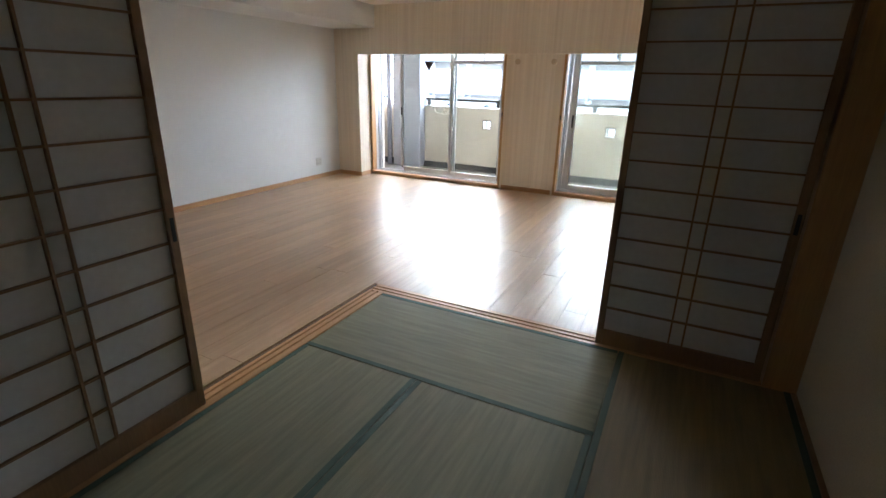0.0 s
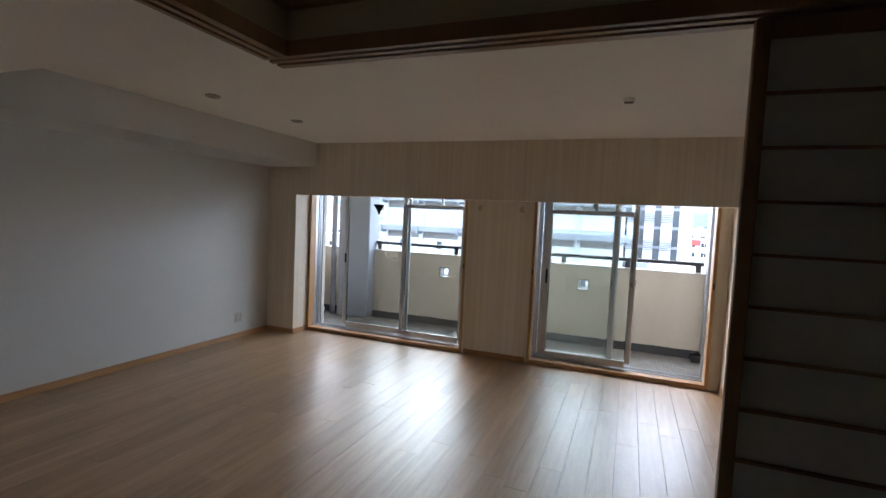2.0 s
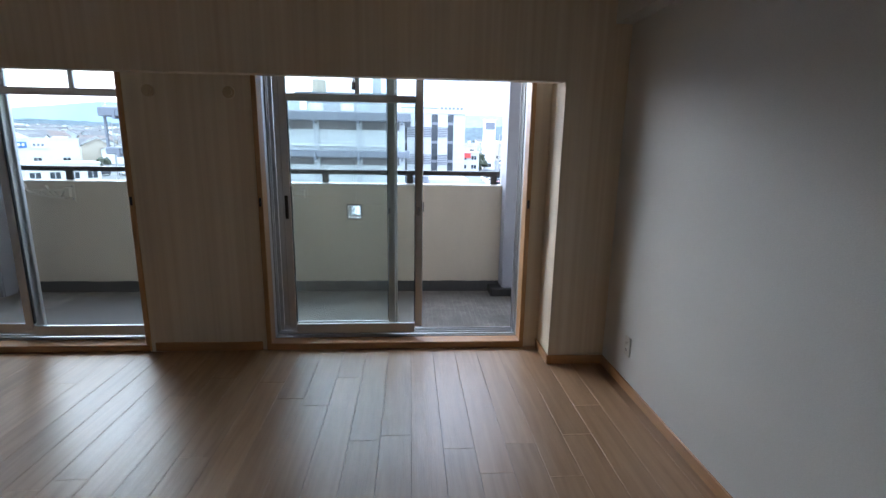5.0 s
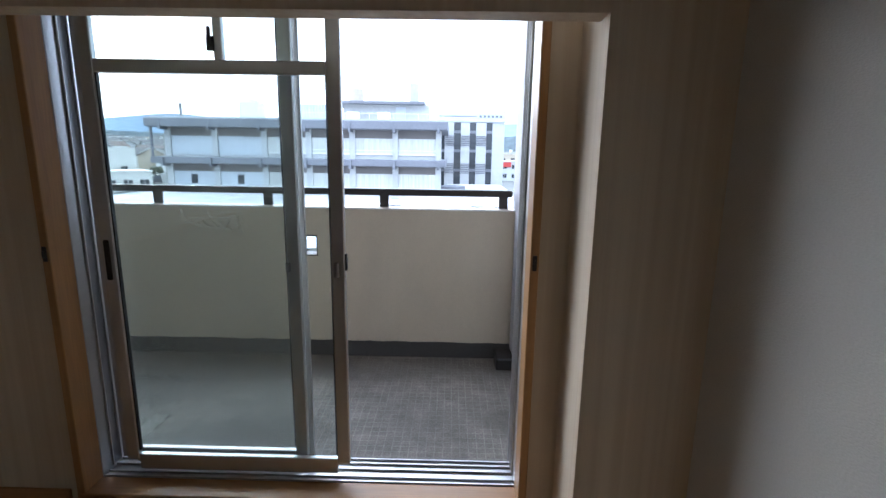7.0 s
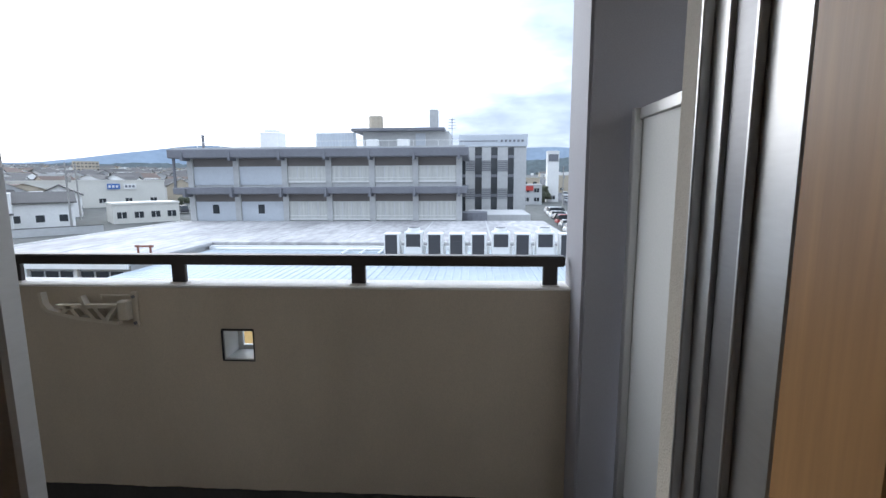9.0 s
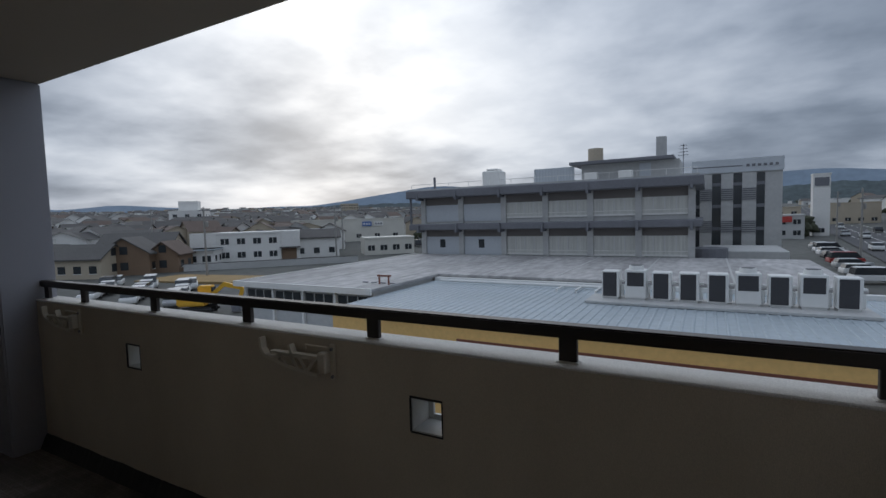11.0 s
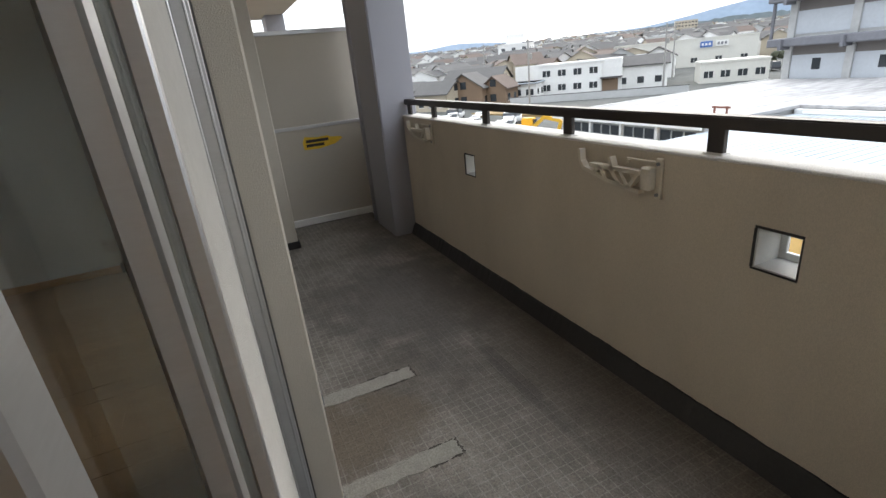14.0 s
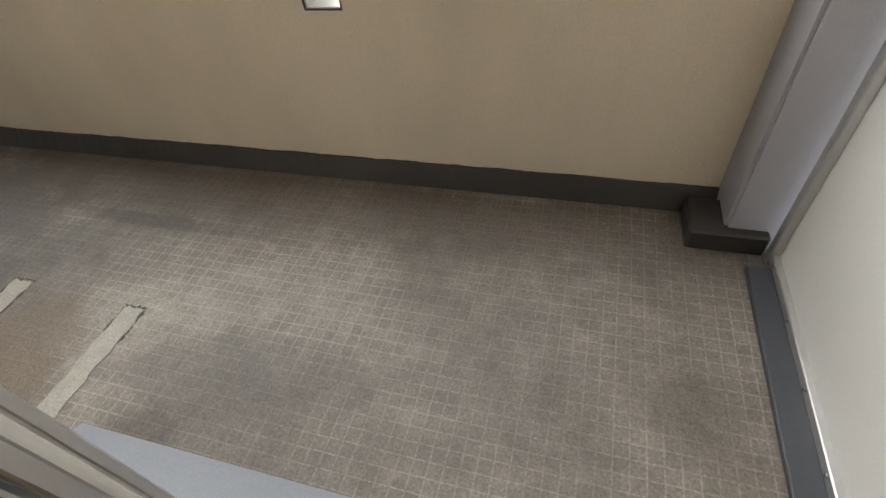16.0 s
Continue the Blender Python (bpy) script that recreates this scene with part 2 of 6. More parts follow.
def balcony_sheet():
    """Grey non-slip vinyl sheet, embossed with small squares and soiled in patches."""
    mt, N, L, p = node_kit("embossed_vinyl_sheet")
    tc = N.new("ShaderNodeTexCoord")
    br = N.new("ShaderNodeTexBrick")
    br.offset, br.squash = 0.0, 1.0
    br.inputs["Scale"].default_value = 1.0
    br.inputs["Mortar Size"].default_value, br.inputs["Mortar Smooth"].default_value = 0.0035, 0.5
    br.inputs["Brick Width"].default_value, br.inputs["Row Height"].default_value = 0.045, 0.045
    br.inputs["Color1"].default_value, br.inputs["Color2"].default_value, br.inputs["Mortar"].default_value = (1, 1, 1, 1), (0.82, 0.82, 0.82, 1), (0, 0, 0, 1)
    L.new(tc.outputs["Object"], br.inputs[0])
    n1, n2, n3 = (N.new("ShaderNodeTexNoise") for _ in range(3))
    for n, s, d in ((n1, 1.3, 5), (n2, 13.0, 5), (n3, 150.0, 3)):
        n.inputs["Scale"].default_value, n.inputs["Detail"].default_value = s, d
        L.new(tc.outputs["Object"], n.inputs[0])
    cr = N.new("ShaderNodeValToRGB")
    cr.color_ramp.elements[0].position, cr.color_ramp.elements[0].color = 0.3, (0.10, 0.086, 0.072, 1)
    cr.color_ramp.elements[1].position, cr.color_ramp.elements[1].color = 0.68, (0.30, 0.268, 0.235, 1)
    e = cr.color_ramp.elements.new(0.5)
    e.color = (0.175, 0.153, 0.132, 1)
    ad = N.new("ShaderNodeMath")
    ad.operation = "MULTIPLY_ADD"
    ad.inputs[1].default_value = 0.35
    L.new(n2.outputs[0], ad.inputs[0])
    m1 = N.new("ShaderNodeMath")
    m1.operation = "MULTIPLY"
    m1.inputs[1].default_value = 0.65
    L.new(n1.outputs[0], m1.inputs[0]), L.new(m1.outputs[0], ad.inputs[2])
    L.new(ad.outputs[0], cr.inputs[0])
    mx = N.new("ShaderNodeMix")
    mx.data_type = "RGBA"
    mx.inputs[7].default_value = (0.37, 0.345, 0.305, 1)
    L.new(cr.outputs[0], mx.inputs[6])
    inv = N.new("ShaderNodeMapRange")
    inv.inputs[3].default_value, inv.inputs[4].default_value = 0.58, 0.0
    L.new(br.outputs[0], inv.inputs[0])
    worn = N.new("ShaderNodeMapRange")
    worn.inputs[1].default_value, worn.inputs[2].default_value = 0.32, 0.56
    wm = N.new("ShaderNodeMath")
    wm.operation = "MULTIPLY"
    L.new(n1.outputs[0], worn.inputs[0]), L.new(worn.outputs[0], wm.inputs[0]), L.new(inv.outputs[0], wm.inputs[1])
    L.new(wm.outputs[0], mx.inputs[0])
    sp = N.new("ShaderNodeMix")
    sp.data_type, sp.blend_type = "RGBA", "OVERLAY"
    sp.inputs[0].default_value = 0.75
    col = mx.outputs[2]
    # old soil marks: centre, radii, colour, strength
    wob = N.new("ShaderNodeTexNoise")
    wob.inputs["Scale"].default_value, wob.inputs["Detail"].default_value = 6.0, 5
    L.new(tc.outputs["Object"], wob.inputs[0])
    for c, r, shade, k in (((-2.78, 0.82), (0.27, 0.36), (0.145, 0.112, 0.078), 0.8), ((-1.95, 0.95), (0.42, 0.2), (0.11, 0.098, 0.088), 0.5), ((-3.9, 1.5), (0.8, 0.6), (0.095, 0.085, 0.076), 0.7),
                           ((-2.75, 1.62), (0.5, 0.06), (0.075, 0.068, 0.06), 0.7), ((-2.3, 1.85), (3.5, 0.22), (0.10, 0.085, 0.07), 0.6), ((-2.1, 0.64), (0.2, 0.16), (0.08, 0.065, 0.055), 0.6)):
        mp = N.new("ShaderNodeMapping")
        mp.inputs["Location"].default_value = (-c[0] / r[0], -c[1] / r[1], 0)
        mp.inputs["Scale"].default_value = (1 / r[0], 1 / r[1], 0)
        L.new(tc.outputs["Object"], mp.inputs[0])
        ln = N.new("ShaderNodeVectorMath")
        ln.operation = "LENGTH"
        L.new(mp.outputs[0], ln.inputs[0])
        sm = N.new("ShaderNodeMath")
        sm.operation = "MULTIPLY_ADD"
        sm.inputs[1].default_value = 1.6
        L.new(wob.outputs[0], sm.inputs[0]), L.new(ln.outputs["Value"], sm.inputs[2])
        mr = N.new("ShaderNodeMapRange")
        mr.interpolation_type = "SMOOTHSTEP"
        mr.inputs[1].default_value, mr.inputs[2].default_value = 1.35, 2.05
        mr.inputs[3].default_value, mr.inputs[4].default_value = k, 0.0
        L.new(sm.outputs[0], mr.inputs[0])
        dm = N.new("ShaderNodeMix")
        dm.data_type = "RGBA"
        dm.inputs[7].default_value = shade + (1,)
        L.new(mr.outputs[0], dm.inputs[0]), L.new(col, dm.inputs[6])
        col = dm.outputs[2]
    L.new(col, sp.inputs[6]), L.new(n3.outputs[0], sp.inputs[7])
    L.new(sp.outputs[2], p.inputs["Base Color"])
    p.inputs["Roughness"].default_value = 0.62
    b = N.new("ShaderNodeBump")
    b.inputs["Strength"].default_value, b.inputs["Distance"].default_value = 0.7, 0.002
    b.invert = True
    L.new(br.outputs[0], b.inputs["Height"]), L.new(b.outputs[0], p.inputs["Normal"])
    return mt


def glass(name, tintc=(0.93, 0.96, 0.95), rough=0.0):
    mt, N, L, p = node_kit(name)
    N.remove(p)
    tr, gl, mx, fr = N.new("ShaderNodeBsdfTransparent"), N.new("ShaderNodeBsdfGlossy"), N.new("ShaderNodeMixShader"), N.new("ShaderNodeLayerWeight")
    tr.inputs[0].default_value = tintc + (1,)
    gl.inputs["Roughness"].default_value = rough
    fr.inputs[0].default_value = 0.5
    pw, ml = N.new("ShaderNodeMath"), N.new("ShaderNodeMath")
    pw.operation, pw.inputs[1].default_value = "POWER", 4.0
    ml.operation, ml.inputs[1].default_value, ml.inputs[2].default_value = "MULTIPLY_ADD", 0.55, 0.035
    L.new(fr.outputs["Facing"], pw.inputs[0]), L.new(pw.outputs[0], ml.inputs[0]), L.new(ml.outputs[0], mx.inputs[0])
    L.new(tr.outputs[0], mx.inputs[1]), L.new(gl.outputs[0], mx.inputs[2])
    L.new(mx.outputs[0], N["Material Output"].inputs[0])
    return mt


def paper():
    mt, N, L, p = node_kit("shoji_paper")
    N.remove(p)
    n = N.new("ShaderNodeTexNoise")
    n.inputs["Scale"].default_value, n.inputs["Detail"].default_value = 30.0, 6
    tc = N.new("ShaderNodeTexCoord")
    L.new(tc.outputs["Object"], n.inputs[0])
    cr = N.new("ShaderNodeValToRGB")
    cr.color_ramp.elements[0].color, cr.color_ramp.elements[1].color = (0.68, 0.67, 0.64, 1), (0.8, 0.8, 0.78, 1)
    L.new(n.outputs[0], cr.inputs[0])
    d, t, mx = N.new("ShaderNodeBsdfDiffuse"), N.new("ShaderNodeBsdfTranslucent"), N.new("ShaderNodeMixShader")
    mx.inputs[0].default_value = 0.2
    L.new(cr.outputs[0], d.inputs[0]), L.new(cr.outputs[0], t.inputs[0])
    L.new(d.outputs[0], mx.inputs[1]), L.new(t.outputs[0], mx.inputs[2]), L.new(mx.outputs[0], N["Material Output"].inputs[0])
    return mt


M = {}
M["wallpaper"] = surface("white_wallpaper", (0.62, 0.605, 0.565), 0.7, 0.03, 1.5, (1, 1, 2.4), 120, 0.05, 0.6, bump_dist=0.002)
M["ceiling"] = surface("ceiling_wallpaper", (0.85, 0.80, 0.72), 0.75, 0.02, 1.2, fine=150, fvar=0.03, bump=0.35)
M["woodpaper"] = striped_wallpaper()
M["floor"] = wood_floor()
M["subfloor"] = surface("dark_joint", (0.10, 0.06, 0.03), 0.7)
M["trimwood"] = surface("orange_brown_wood_trim", (0.44, 0.235, 0.095), 0.38, 0.16, 2.0, (3, 3, 3), 50, 0.1, 0.1)
M["trim_x"] = surface("wood_trim_grain_x", (0.44, 0.235, 0.095), 0.38, 0.18, 1.0, (1.2, 22, 22), 6, 0.1, 0.1)
M["trim_y"] = surface("wood_trim_grain_y", (0.44, 0.235, 0.095), 0.38, 0.18, 1.0, (22, 1.2, 22), 6, 0.1, 0.1)
M["trim_z"] = surface("wood_trim_grain_z", (0.46, 0.255, 0.105), 0.38, 0.18, 1.0, (22, 22, 1.2), 6, 0.1, 0.1)
M["shoji_wood"] = surface("shoji_cedar", (0.27, 0.155, 0.075), 0.5, 0.16, 1.0, (20, 20, 2), 8, 0.1, 0.1)
M["paper"] = paper()
M["tat_x"] = tatami_weave("tatami_rush_x", (0.225, 0.215, 0.13), True)
M["tat_y"] = tatami_weave("tatami_rush_y", (0.225, 0.215, 0.13), False)
M["tat_old"] = tatami_weave("tatami_rush_sun_aged", (0.27, 0.215, 0.125), False)
M["cloth"] = surface("green_tatami_border", (0.06, 0.095, 0.065), 0.8, 0.12, 10, fine=300, fvar=0.2, bump=0.3)
M["plaster"] = surface("sand_plaster", (0.50, 0.44, 0.33), 0.85, 0.06, 2, fine=220, fvar=0.12, bump=0.5)
M["tatami_ceiling"] = surface("cedar_ceiling_board", (0.30, 0.19, 0.10), 0.6, 0.16, 1.0, (1.0, 14, 1), 9, 0.1, 0.05)
M["alu"] = surface("silver_aluminium", (0.60, 0.60, 0.60), 0.36, 0.03, 3, (1, 1, 6), 40, 0.03, 0.03, metal=0.85)
M["alu_dark"] = surface("bronze_grey_aluminium", (0.30, 0.30, 0.31), 0.4, 0.04, 3, (1, 1, 6), 40, 0.04, 0.03, metal=0.7)
M["rubber"] = surface("black_rubber", (0.02, 0.02, 0.02), 0.6, 0.1)
M["glass"] = glass("window_glass")
M["redsign"] = surface("dark_red_sticker", (0.05, 0.035, 0.03), 0.5, 0.05)
M["plastic"] = surface("ivory_plastic", (0.52, 0.49, 0.42), 0.35, 0.02, 6, fine=90, fvar=0.02, bump=0.02)
M["slot"] = surface("dark_slot", (0.03, 0.03, 0.03), 0.6)
M["lampglass"] = surface("lamp_diffuser_off", (0.13, 0.115, 0.09), 0.3, 0.04)
M["vent"] = surface("vent_cap_tan", (0.52, 0.40, 0.26), 0.4, 0.05)
M["sheet"] = balcony_sheet()
M["stucco"] = surface("beige_stucco", (0.645, 0.56, 0.45), 0.85, 0.11, 1.6, (1.5, 1, 0.55), fine=330, fvar=0.12, bump=0.7, bump_dist=0.003)
M["stucco_rough"] = surface("cream_sprayed_stucco", (0.55, 0.505, 0.43), 0.8, 0.05, 2, fine=300, fvar=0.06, bump=0.3, bump_dist=0.006)
M["caulk"] = surface("grey_sealant", (0.12, 0.115, 0.11), 0.6, 0.1, 8)
M["screen"] = surface("pale_grey_screen_thread", (0.55, 0.53, 0.49), 0.6, 0.04, 3, bump=0.0)
M["coping"] = surface("pale_mortar_coping", (0.78, 0.75, 0.70), 0.85, 0.1, 5, fine=260, fvar=0.22, bump=0.9, bump_dist=0.004)
M["upstand"] = surface("dark_grey_waterproofing", (0.032, 0.029, 0.028), 0.5, 0.3, 3, fine=70, fvar=0.15, bump=0.3)
M["greypaint"] = surface("lavender_grey_paint", (0.36, 0.355, 0.385), 0.6, 0.06, 1.2, fine=220, fvar=0.06, bump=0.4)
M["slab"] = surface("beige_slab_paint", (0.47, 0.41, 0.345), 0.8, 0.05, 1.0, fine=160, fvar=0.06, bump=0.35)
M["rail"] = surface("dark_brown_rail_paint", (0.035, 0.027, 0.024), 0.42, 0.15, 4, fine=90, fvar=0.1, bump=0.06)
M["board"] = surface("beige_partition_board", (0.54, 0.50, 0.43), 0.55, 0.04, 1.5, fine=120, fvar=0.03, bump=0.06)
M["boardwhite"] = surface("white_partition_board", (0.70, 0.70, 0.68), 0.5, 0.04, 1.5, fine=120, fvar=0.04, bump=0.06)
M["acwhite_b"] = surface("white_enamel_rail", (0.78, 0.78, 0.76), 0.4, 0.04, 2, fine=60, fvar=0.04, bump=0.03)
M["hook"] = surface("cast_beige_bracket", (0.70, 0.63, 0.52), 0.45, 0.06, 8, fine=120, fvar=0.05, bump=0.1)
M["yellow"] = surface("yellow_notice", (0.72, 0.47, 0.03), 0.45, 0.1, 8)
M["ink"] = surface("black_ink", (0.03, 0.025, 0.02), 0.5)
M["sillgrey"] = surface("blue_grey_sill", (0.19, 0.205, 0.235), 0.5, 0.08, 3, fine=120, fvar=0.08, bump=0.2)
M["channel"] = surface("dark_slate_channel", (0.06, 0.066, 0.078), 0.45, 0.12, 3, fine=120, fvar=0.1, bump=0.2)
M["rim"] = surface("dark_dirt_line", (0.07, 0.06, 0.05), 0.85, 0.3, 20, fine=150, fvar=0.3, bump=0.4)
M["adhesive"] = surface("pale_mortar_strip", (0.36, 0.34, 0.30), 0.9, 0.14, 18, fine=120, fvar=0.25, bump=0.9, bump_dist=0.004)

# ---------- mesh helpers ----------


def box(bm, x0, x1, y0, y1, z0, z1, bevel=0.0, seg=1):
    r = bmesh.ops.create_cube(bm, size=1.0)
    vs = r["verts"]
    for v in vs:
        v.co = Vector(((x0 + x1) / 2 + v.co.x * (x1 - x0), (y0 + y1) / 2 + v.co.y * (y1 - y0), (z0 + z1) / 2 + v.co.z * (z1 - z0)))
    if bevel:
        es = list({e for v in vs for e in v.link_edges})
        bmesh.ops.bevel(bm, geom=es, offset=bevel, segments=seg, affect="EDGES", clamp_overlap=True)
    return bm


def mk(*boxes, bevel=0.0, seg=1):
    bm = bmesh.new()
    for b in boxes:
        box(bm, *b, bevel=bevel, seg=seg)
    return bm


def cyl(bm, x, y, z0, z1, r, n=20, r2=None, axis="z"):
    res = bmesh.ops.create_cone(bm, cap_ends=True, segments=n, radius1=r, radius2=r if r2 is None else r2, depth=z1 - z0)
    for v in res["verts"]:
        c = v.co.copy()
        c.z += (z0 + z1) / 2
        if axis == "y":
            c = Vector((c.x, c.z, c.y))
            v.co = Vector((x + c.x, c.y, y + c.z))
        elif axis == "x":
            c = Vector((c.z, c.x, c.y))
            v.co = Vector((c.x, x + c.y, y + c.z))
        else:
            v.co = Vector((x + c.x, y + c.y, c.z))
    return bm


def prism(bm, pts, h0, h1, axis="z"):
    """A polygon pushed along an axis; pts in the two other axes, in order."""
    def at(p, h):
        return {"z": (p[0], p[1], h), "y": (p[0], h, p[1]), "x": (h, p[0], p[1])}[axis]
    a = [bm.verts.new(at(p, h0)) for p in pts]
    b = [bm.verts.new(at(p, h1)) for p in pts]
    n = len(pts)
    bm.faces.new(a[::-1]), bm.faces.new(b)
    for i in range(n):
        bm.faces.new((a[i], a[(i + 1) % n], b[(i + 1) % n], b[i]))
    bmesh.ops.recalc_face_normals(bm, faces=bm.faces[:])
    return bm


def mesh_of(name, bm, mats, smooth=False):
    me = bpy.data.meshes.new(name)
    bm.normal_update()
    bm.to_mesh(me)
    bm.free()
    for mt in (mats if isinstance(mats, (list, tuple)) else (mats,)):
        me.materials.append(mt)
    if smooth:
        me.polygons.foreach_set("use_smooth", [True] * len(me.polygons))
    return me


def part(name, bm, material, parent=None, label="", smooth=False):
    ob = new(name, mesh_of(name, bm, material, smooth))
    ob.parent = parent
    return tagged(ob, label=label)


def struct(name, bm, material, label="", category="", smooth=False):
    return tagged(part(name, bm, material, None, smooth=smooth), label=label, category=category or name.split("_")[0], kind="structure")


def thing(name, loc, label, category, group="", rz=0.0):
    ob = new(name)
    ob.matrix_basis = pose(*loc, 0, 0, rz)
    ob.empty_display_size = 0.1
    return tagged(ob, label=label, category=category, group=group)


# ---------- living room shell ----------
XL, H, RZ = -5.66, 2.42, 1.785            # left wall, ceiling height, underside of the box over the windows
TX, TY, TR = -2.60, -3.44, -0.02          # corner of the straw-mat room, and its far wall
WY = 0.28                                 # face of the wall in the window recess
OY = 0.56                                 # back of the inner wall; the outer render is 7 cm more
BZ = -0.13                                # balcony floor
W1, W2 = (-5.22, -3.05), (-2.255, -0.485)  # the two openings
CL = -5.24                                # side of the flush column left of the first window
WZ0, WZ1 = 0.04, 2.03

struct("wall_right", mk((0.0, 0.15, -3.54, 0.56, -0.1, 2.6)), M["wallpaper"], "white textured vinyl wallpaper wall", "wall")
struct("wall_left", mk((XL - 0.15, XL, -9.2, 0.56, -0.1, 2.6)), M["wallpaper"], "white textured vinyl wallpaper wall", "wall")
struct("wall_back", mk((XL - 0.15, 0.3, -9.35, -9.2, -0.1, 2.6)), M["wallpaper"], "plain white wallpaper wall", "wall")
struct("beam_right", mk((-0.1, 0.0, -3.54, 0.0, 2.109, H)), M["wallpaper"], "shallow white papered beam under the ceiling", "beam")
struct("beam_left", mk((XL, -4.935, -9.2, 0.0, 2.13, H)), M["wallpaper"], "white papered beam along the ceiling", "beam")
struct("ceiling", mk((XL, 0.15, TY - 0.13, 0.56, H, H + 0.12)), M["ceiling"], "off-white papered ceiling", "ceiling")
struct("ceiling_low", mk((-4.935, TX - 0.06, -9.2, TY - 0.13, 2.17, H + 0.12)), M["ceiling"], "lower off-white ceiling over the back of the room", "ceiling")
# the box over the windows, the flush columns beside them, and the recessed wall
bm = mk((XL, 0.0, 0.0, 0.09, RZ, H), (XL, 0.0, 0.09, OY, WZ1, H), (XL, CL, 0.0, OY, -0.1, RZ), (W2[1] + 0.115, 0.0, 0.0, OY, -0.1, RZ),
        (XL, CL, 0.09, OY, RZ, WZ1), (W2[1] + 0.115, 0.0, 0.09, OY, RZ, WZ1))
struct("wall_window", bm, M["woodpaper"], "pale wood-look wallpaper on the box above and beside the windows", "wall")
struct("wall_pier", mk((W1[1], W2[0], WY, OY, -0.1, WZ1)), M["woodpaper"], "recessed wall with pale wood-look wallpaper between the windows", "wall")
for i, (xa, xb) in enumerate(((CL, W1[1]), (W2[0], W2[1] + 0.115))):
    struct("wall_below_window_%d" % (i + 1), mk((xa, xb, WY + 0.012, WY + 0.24, -0.1, 0.0)), M["woodpaper"], "low wall under the window frame", "wall")
struct("wall_side_strip", mk((W2[1], W2[1] + 0.115, WY, OY, 0.0, WZ1)), M["woodpaper"], "narrow strip of wood-look wallpaper beside the window", "wall")
# baseboards
struct("baseboard_left", mk((XL, XL + 0.012, -9.2, -0.0, 0, 0.062), bevel=0.003), M["trim_y"], "orange-brown wooden baseboard", "baseboard")
struct("baseboard_right", mk((-0.012, 0.0, -3.43, -0.0, 0, 0.062), bevel=0.003), M["trim_y"], "orange-brown wooden baseboard", "baseboard")
struct("baseboard_window_left", mk((XL + 0.012, CL + 0.012, -0.012, 0.0, 0, 0.062), (CL, CL + 0.012, 0.0, WY, 0, 0.062), bevel=0.003), M["trim_x"], "wooden baseboard round the column", "baseboard")
struct("baseboard_window_right", mk((W2[1] + 0.103, -0.012, -0.012, 0.0, 0, 0.062), (W2[1] + 0.103, W2[1] + 0.115, 0.0, WY, 0, 0.062), bevel=0.003), M["trim_x"], "wooden baseboard round the column", "baseboard")
struct("baseboard_pier", mk((W1[1] + 0.04, W2[0] - 0.04, WY - 0.012, WY, 0, 0.062), bevel=0.003), M["trim_x"], "wooden baseboard below the pier", "baseboard")
struct("baseboard_back", mk((XL, 0.1, -9.2, -9.188, 0, 0.062)), M["trim_x"], "wooden baseboard", "baseboard")

# ---------- windows ----------


def sash(win, name, x0, x1, y, transom, group=""):
    """One sliding sash: stiles, rails, panes. Built in world places under the window."""
    s = part(name, mk((x0, x0 + 0.052, y, y + 0.028, WZ0 + 0.075, WZ1 - 0.03), (x1 - 0.052, x1, y, y + 0.028, WZ0 + 0.075, WZ1 - 0.03), bevel=0.004), M["alu"], win, "silver aluminium sash")
    part("top_rail", mk((x0 + 0.052, x1 - 0.052, y + 0.002, y + 0.026, WZ1 - 0.085, WZ1 - 0.03), bevel=0.003), M["alu"], s)
    part("bottom_rail", mk((x0 + 0.052, x1 - 0.052, y + 0.002, y + 0.026, WZ0 + 0.03, WZ0 + 0.1), bevel=0.003), M["alu"], s)
    zt = WZ1 - 0.085
    if transom:
        latch = x1 > -2
        part("transom_bar", mk((x0 + 0.052, x1 - 0.052, y - 0.002, y + 0.03, 1.675, 1.722), bevel=0.004), M["alu"], s)
        xm = x0 + (x1 - x0) * (0.54 if latch else 0.62)
        part("fanlight_bar", mk((xm - 0.016, xm + 0.016, y - 0.001, y + 0.027, 1.722, zt), bevel=0.003), M["alu"], s)
        latch and part("fanlight_latch", mk((xm - 0.034, xm - 0.01, y - 0.014, y + 0.0, 1.75, 1.80), (xm - 0.026, xm - 0.016, y - 0.024, y - 0.01, 1.765, 1.83), bevel=0.002), M["rubber"], s, "small dark latch")
        g = part("pane", mk((x0 + 0.05, x1 - 0.05, y + 0.011, y + 0.016, 1.72, zt + 0.005)), M["glass"], s)
        g.visible_shadow = False
        zt = 1.677
    g = part("pane", mk((x0 + 0.05, x1 - 0.05, y + 0.011, y + 0.016, WZ0 + 0.095, zt + 0.003)), M["glass"], s)
    g.visible_shadow = False
    part("gasket", mk((x0 + 0.052, x0 + 0.057, y + 0.006, y + 0.022, WZ0 + 0.115, zt), (x1 - 0.057, x1 - 0.052, y + 0.006, y + 0.022, WZ0 + 0.115, zt)), M["rubber"], s)
    return s


